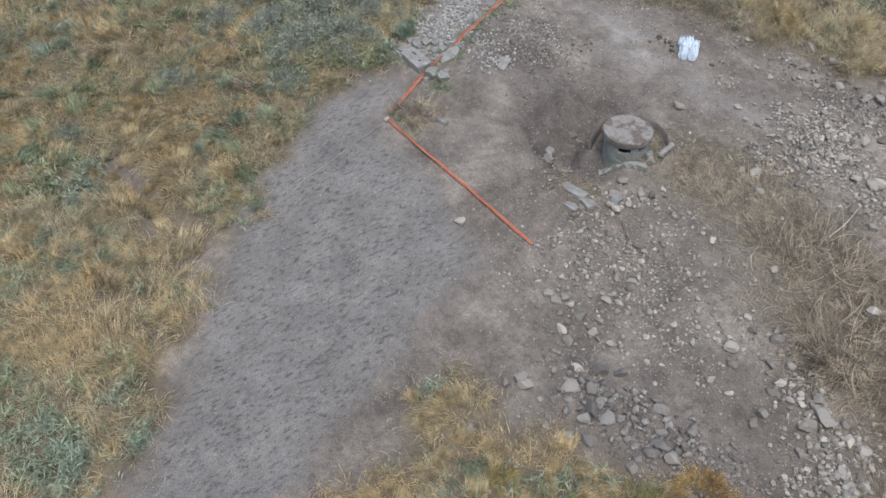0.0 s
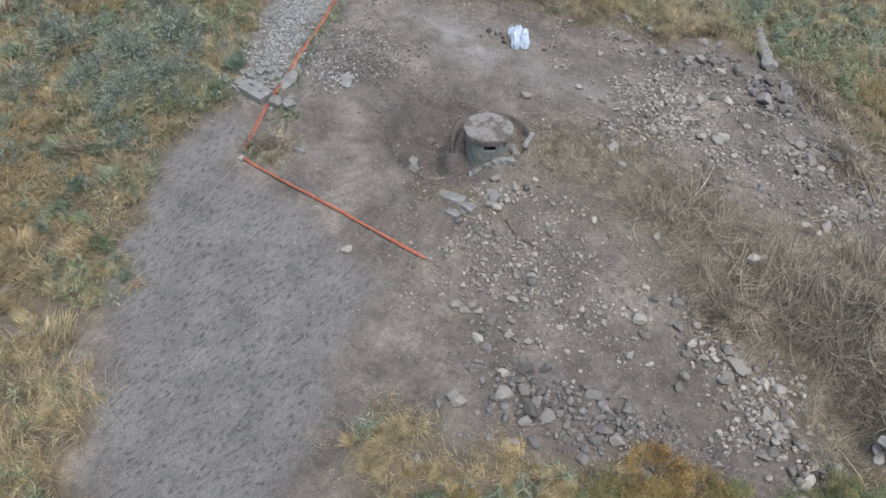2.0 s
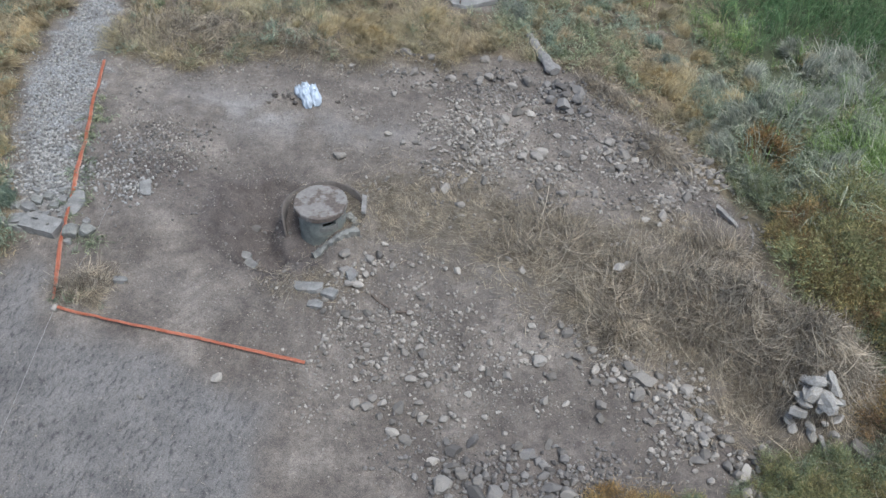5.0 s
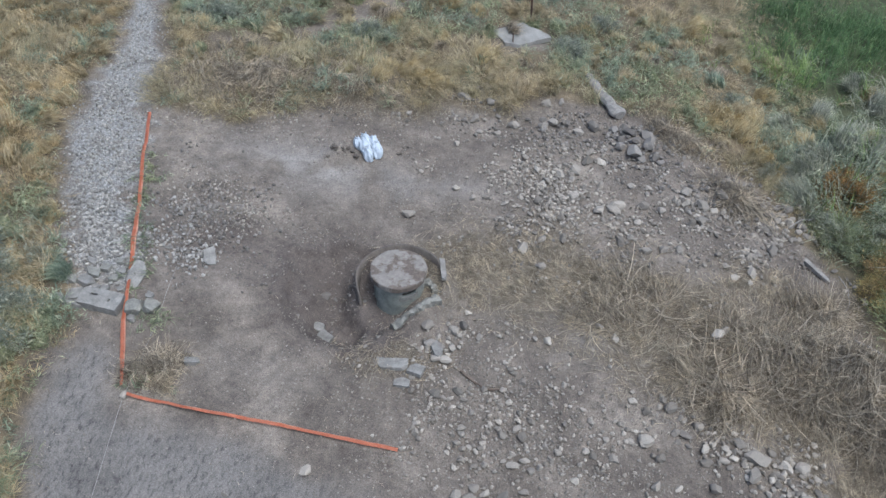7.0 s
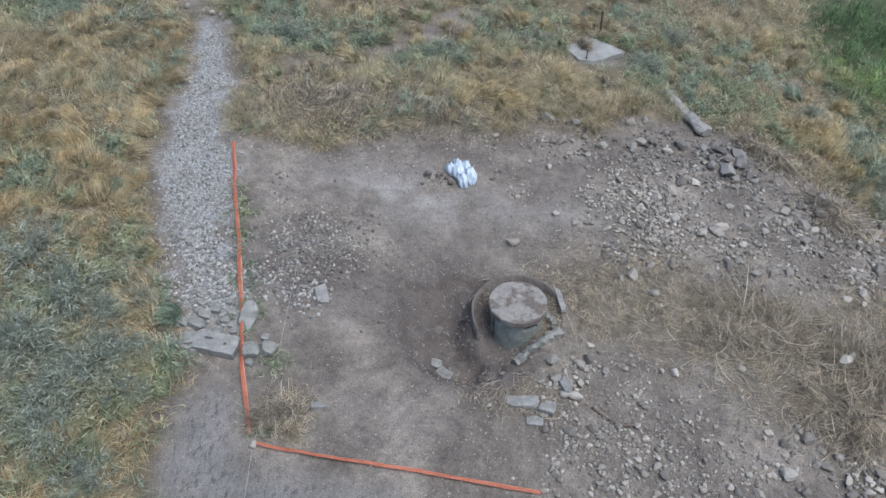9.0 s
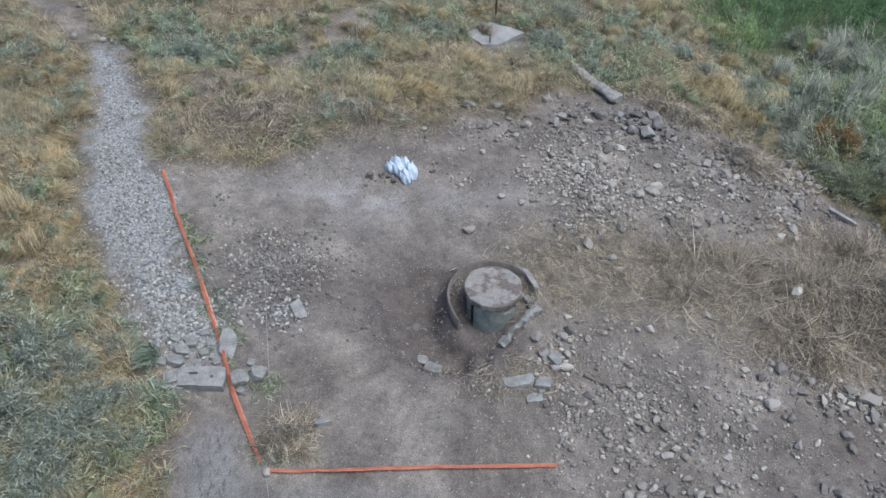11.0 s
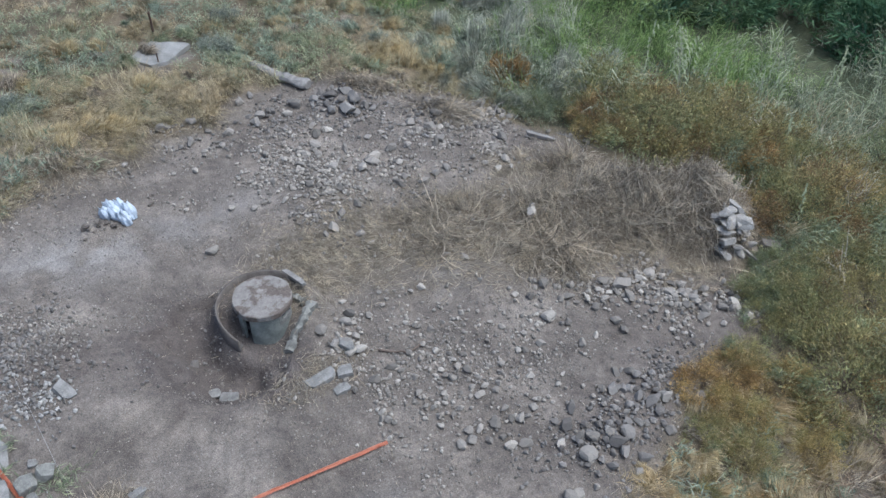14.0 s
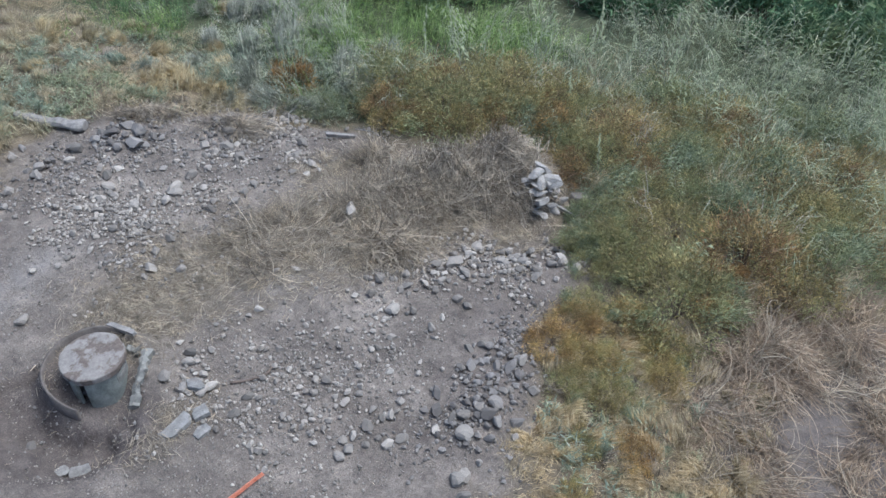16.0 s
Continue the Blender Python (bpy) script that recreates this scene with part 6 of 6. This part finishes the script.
reeds = [leafy_reed(640 + k, 1.9 + 0.25 * k) for k in range(3)]
grow(reeds, places_in((13.5, 25, -9, 5.0), 60, 0.5, 0.7, 1.2, 41, lambda x, y: 14.5 < x + y < 23 and x + 1.1 * y < 23 and (x + 0.7 * y) % 3.1 < 2.2)
     + places_in((11.5, 15, -7, -2), 9, 0.8, 0.6, 0.9, 42, lambda x, y: off_site(x, y, 0.8)), 43)


# ---- reeds ----
def reed_bed(name, area, per, length, mat, label, seed, keep, lean=0.35, width=0.016):
    x, y, s, az = tufts(area, per, 24, 0.22, seed, keep)
    rng = np.random.RandomState(seed + 1)
    # half the leaves spring from the stalks above the ground
    z = ground_z(x, y) + rng.uniform(0, 0.55, len(x)) * length * s * (rng.uniform(0, 1, len(x)) < 0.6)
    blades(name, x, y, length * s * 0.8, width, np.full(len(x), lean), mat, label, "reeds", seed + 2, 1.1, z, az)


blue_zone = lambda x, y: np.clip(blob(x, y, 11.5, 6.6, 2.6, 2.2) * 1.5 + 1.6 * blob(x, y, 22, -3.0, 4.5, 6) * fbm(x, y, 1.6, 3, 61) + 0.4 * blob(x, y, 16.5, 3, 2.5, 1.6), 0, 1) * wild(x, y) * (1 - 0.9 * lime_zone(x, y))
green_zone = lambda x, y: np.clip(1.3 * blob(x, y, 13.5, 15.0, 4, 2.6), 0, 1)
lime_zone = lambda x, y: np.clip(1.6 * blob(x, y, 15.4, 7.2, 2.4, 1.9) + 1.2 * blob(x, y, 13.6, 8.6, 1.2, 1.2) + 1.2 * blob(x, y, 17.6, 4.2, 1.6, 1.4) + 0.5 * blob(x, y, 9.8, 12.5, 1.8, 1.0), 0, 1)
reed_bed("blue_reeds", (8.5, 28, -9, 10.5), 7, 0.8, M_BLUE, "grey-green reeds leaning over one another", 300, blue_zone)
reed_bed("green_reeds", (9, 30, 2.5, 21), 9, 0.8, M_GREEN, "fresh green reeds in a dense stand", 310, green_zone)
reed_bed("fresh_reeds", (7, 24, 2, 15), 12, 0.7, M_LIME, "bright fresh green reeds in a soft stand", 315, lime_zone)
reed_bed("tall_reeds", (12, 30, -12, 8), 3.0, 1.4, M_REED, "tall pale green reeds above the shrubs", 320,
         lambda x, y: step(14.8, 17.2, x + y) * (1 - 0.95 * lime_zone(x, y)) * step(25, 23, x + 1.1 * y) * 0.5 * step(0.3, 0.55, fbm(x, y, 2.0, 3, 71)), 0.45, 0.02)
reed_bed("slope_reeds", (13, 26, -12, 0), 4.5, 1.2, M_REED, "tall leaning pale green reeds on the slope", 335,
         lambda x, y: np.clip(blob(x, y, 18.5, -7.5, 3.2, 3.5) + blob(x, y, 22, -5.0, 4, 3), 0, 1) * 0.8 * step(0.35, 0.55, fbm(x, y, 1.5, 3, 73)), 0.5, 0.02)
reed_bed("silver_reeds", (10, 15, 4, 13), 8, 0.8, M_SILVER, "silvery feathered grass leaning together", 325,
         lambda x, y: np.clip(blob(x, y, 12.6, 9.6, 1.3, 1.6, -20) + 0.8 * blob(x, y, 12.4, 5.2, 0.9, 0.6), 0, 1), 0.5, 0.012)
reed_bed("dead_reeds", (6.0, 26, -12, 5), 2.2, 0.8, M_PLUME, "bleached dead reed stalks", 330,
         lambda x, y: wild(x, y) * 0.2 * step(10.5, 13.0, x) * step(0.45, 0.65, fbm(x, y, 1.4, 3, 81)), 0.5, 0.014)

deep = [shrub(270 + 3 * k, 1.6, 1.7, 3200, 0.3, M_DEEP, "dense dark green bush", "bush", "bush", "dark bushes beyond the reeds") for k in range(3)]
grow(deep, places_in((13.5, 36, -7, 20), 75, 1.5, 0.7, 1.2, 21, lambda x, y: (x > 17 and x + 1.1 * y > 26) or x > 25), 22)


def branch(points, radius, label, mat):
    """A bent tapering stick; the heights are above the ground."""
    bm, prev = bmesh.new(), None
    ax, ay, _ = points[0]
    org = Vector((ax, ay, gz(ax, ay)))
    n = 18
    for k in range(n + 1):
        u = k / n * (len(points) - 1)
        i = min(int(u), len(points) - 2)
        p, q = (Vector((x, y, gz(x, y) + z)) for x, y, z in points[i:i + 2])
        c = p.lerp(q, u - i) - org + 0.02 * noise.noise_vector((k * 0.5, radius * 90, 3))
        d = (q - p).normalized()
        s = d.cross(Vector((0, 0, 1))).normalized()
        w = s.cross(d)
        r = radius * (1 - 0.5 * k / n) * (1 + 0.35 * noise.noise((k * 0.8, 2, radius * 50)))
        row = [bm.verts.new(c + r * (s * math.cos(a) + w * math.sin(a))) for a in (0, 1.047, 2.094, 3.142, 4.189, 5.236)]
        if prev:
            for e in range(6):
                bm.faces.new((prev[e], prev[(e + 1) % 6], row[(e + 1) % 6], row[e]))
        else:
            bm.faces.new(row[::-1])
        prev = row
    bm.faces.new(prev)
    for f in bm.faces:
        f.smooth = True
    me = bpy.data.meshes.new("dead_branch")
    bm.to_mesh(me)
    bm.free()
    me.materials.append(mat)
    ob = new("dead_branch", me)
    ob.location = org
    return tagged(ob, label, "branch")


def build_log():
    """A weathered half-trunk: broad and flat, split and narrowing to a stub at one end."""
    ax, ay, bx, by = 4.86, 8.05, 3.98, 9.62
    root = thing("fallen_log", (ax, ay, gz(ax, ay)), "grey weathered fallen log at the grass edge", "log")
    org = Vector((ax, ay, gz(ax, ay)))
    d = Vector((bx - ax, by - ay, 0)).normalized()
    side = Vector((-d.y, d.x, 0))
    bm, prev, n, m = bmesh.new(), None, 34, 16
    for k in range(n + 1):
        u = k / n
        x, y = ax + (bx - ax) * u, ay + (by - ay) * u
        wide = 0.20 * (1 - 0.42 * u) * (1 if u > 0.06 else 0.7 + 5 * u) * (1 + 0.28 * noise.noise((u * 5, 1, 4))) * (1 if u < 0.94 else 0.62)
        tall = 0.12 * (1 - 0.35 * u) * (1 + 0.3 * noise.noise((u * 6, 7, 2)))
        c = Vector((x, y, gz(x, y) + 0.05 + 0.7 * tall)) - org + side * 0.05 * noise.noise((u * 3, 9, 9))
        row = []
        for j in range(m):
            a = 2 * math.pi * j / m
            groove = 1 + 0.16 * noise.noise((3 * math.cos(a), 3 * math.sin(a), u * 2.2)) + 0.10 * noise.noise((9 * math.cos(a), 9 * math.sin(a), u * 5))
            row.append(bm.verts.new(c + (side * math.cos(a) * wide + Vector((0, 0, 1)) * math.sin(a) * tall) * groove))
        if prev:
            for j in range(m):
                bm.faces.new((prev[j], prev[(j + 1) % m], row[(j + 1) % m], row[j]))
        else:
            bm.faces.new(row[::-1])
        prev = row
    bm.faces.new(prev)
    bmesh.ops.recalc_face_normals(bm, faces=bm.faces)
    part("trunk", bm, M_WOOD, root, "split grey half-trunk")
    bm = bmesh.new()
    bmesh.ops.create_icosphere(bm, subdivisions=3, radius=0.11)
    for v in bm.verts:
        v.co = Vector((v.co.x, v.co.y * 0.9, v.co.z * 0.85)) * (1 + 0.22 * noise.noise(v.co * 14))
    bmesh.ops.translate(bm, verts=bm.verts, vec=Vector((bx, by, gz(bx, by) + 0.12)) - org + d * 0.1)
    part("knot", bm, M_WOOD, root, "rounded knot at the broken tip")


build_log()


# ---- the stack of broken stone at the end of the brush ----
SLABS = stone_meshes(M_STACK, "broken_slab")


def build_pile():
    rng = random.Random(77)
    for level, count in enumerate((10, 9, 7, 4)):
        for q in range(count):
            a, d = 6.283 * (q + rng.random() * 0.7) / count, (0.55 - 0.10 * level) * rng.uniform(0.5, 1.05)
            x, y = 11.18 + d * math.cos(a), -1.92 + 0.95 * d * math.sin(a)
            r = rng.uniform(0.15, 0.27)
            ob = new("broken_slab", SLABS[rng.randrange(len(SLABS))])
            ob.matrix_basis = (pose(x, y, gz(x, y) + 0.06 + 0.15 * level, rng.uniform(-50, 50), rng.uniform(-50, 50), rng.uniform(0, 360))
                               @ Matrix.Diagonal((r * rng.uniform(1.1, 1.5), r * rng.uniform(0.7, 0.9), r * rng.uniform(0.4, 0.6), 1)))
            tagged(ob, "pale broken slab in a tipped stack", "slab", "slabs in the tipped stack")
    lay("long_slab", (11.3, -2.1), (0.5, 0.15, 0.1), 8, "long pale cut slab across the tipped stack", "slab", M_STACK, "slabs in the tipped stack", (18, -4), 0.5, 460, 0.14)
    lay("leaning_slab", (10.84, -2.16), (0.52, 0.3, 0.13), 62, "broad pale slab leaning on the stack", "slab", M_STACK, "slabs in the tipped stack", (-8, 36), 0.26, 461, 0.16)
    lay("timber_offcut", (11.38, -2.62), (0.55, 0.075, 0.06), -70, "pale timber offcut leaning out of the stack", "timber", M_WOOD, "", (0, 20), 0.12, 431, 0.04)
    lay("timber_block", (12.1, -2.5), (0.56, 0.24, 0.24), -38, "grey block fallen beside the stack", "block", M_GREY, "", (0, 8), 0.05, 432)
    for pts, r, lab, mat in (
            ([(2.05, -1.28, 0.03), (2.3, -1.46, 0.05), (2.6, -1.6, 0.04), (2.85, -1.56, 0.05), (3.0, -1.46, 0.06)], 0.03, "bent brown branch lying on rubble", M_TWIG),
            ([(9.9, 1.02, 0.4), (10.3, 0.85, 0.45), (10.8, 0.6, 0.4)], 0.025, "bare pale branch lying on brush", M_WOOD),
            ([(10.12, 3.6, 0.1), (10.2, 3.0, 0.2), (10.14, 2.5, 0.15), (10.0, 2.2, 0.05)], 0.014, "thin bleached stalk bent over stones", M_WOOD),
            ([(9.2, 5.3, 0.05), (9.5, 5.6, 0.2), (9.95, 5.7, 0.3), (10.3, 5.9, 0.25)], 0.022, "grey dead branch at the reed edge", M_WOOD)):
        branch(pts, r, lab, mat)


build_pile()
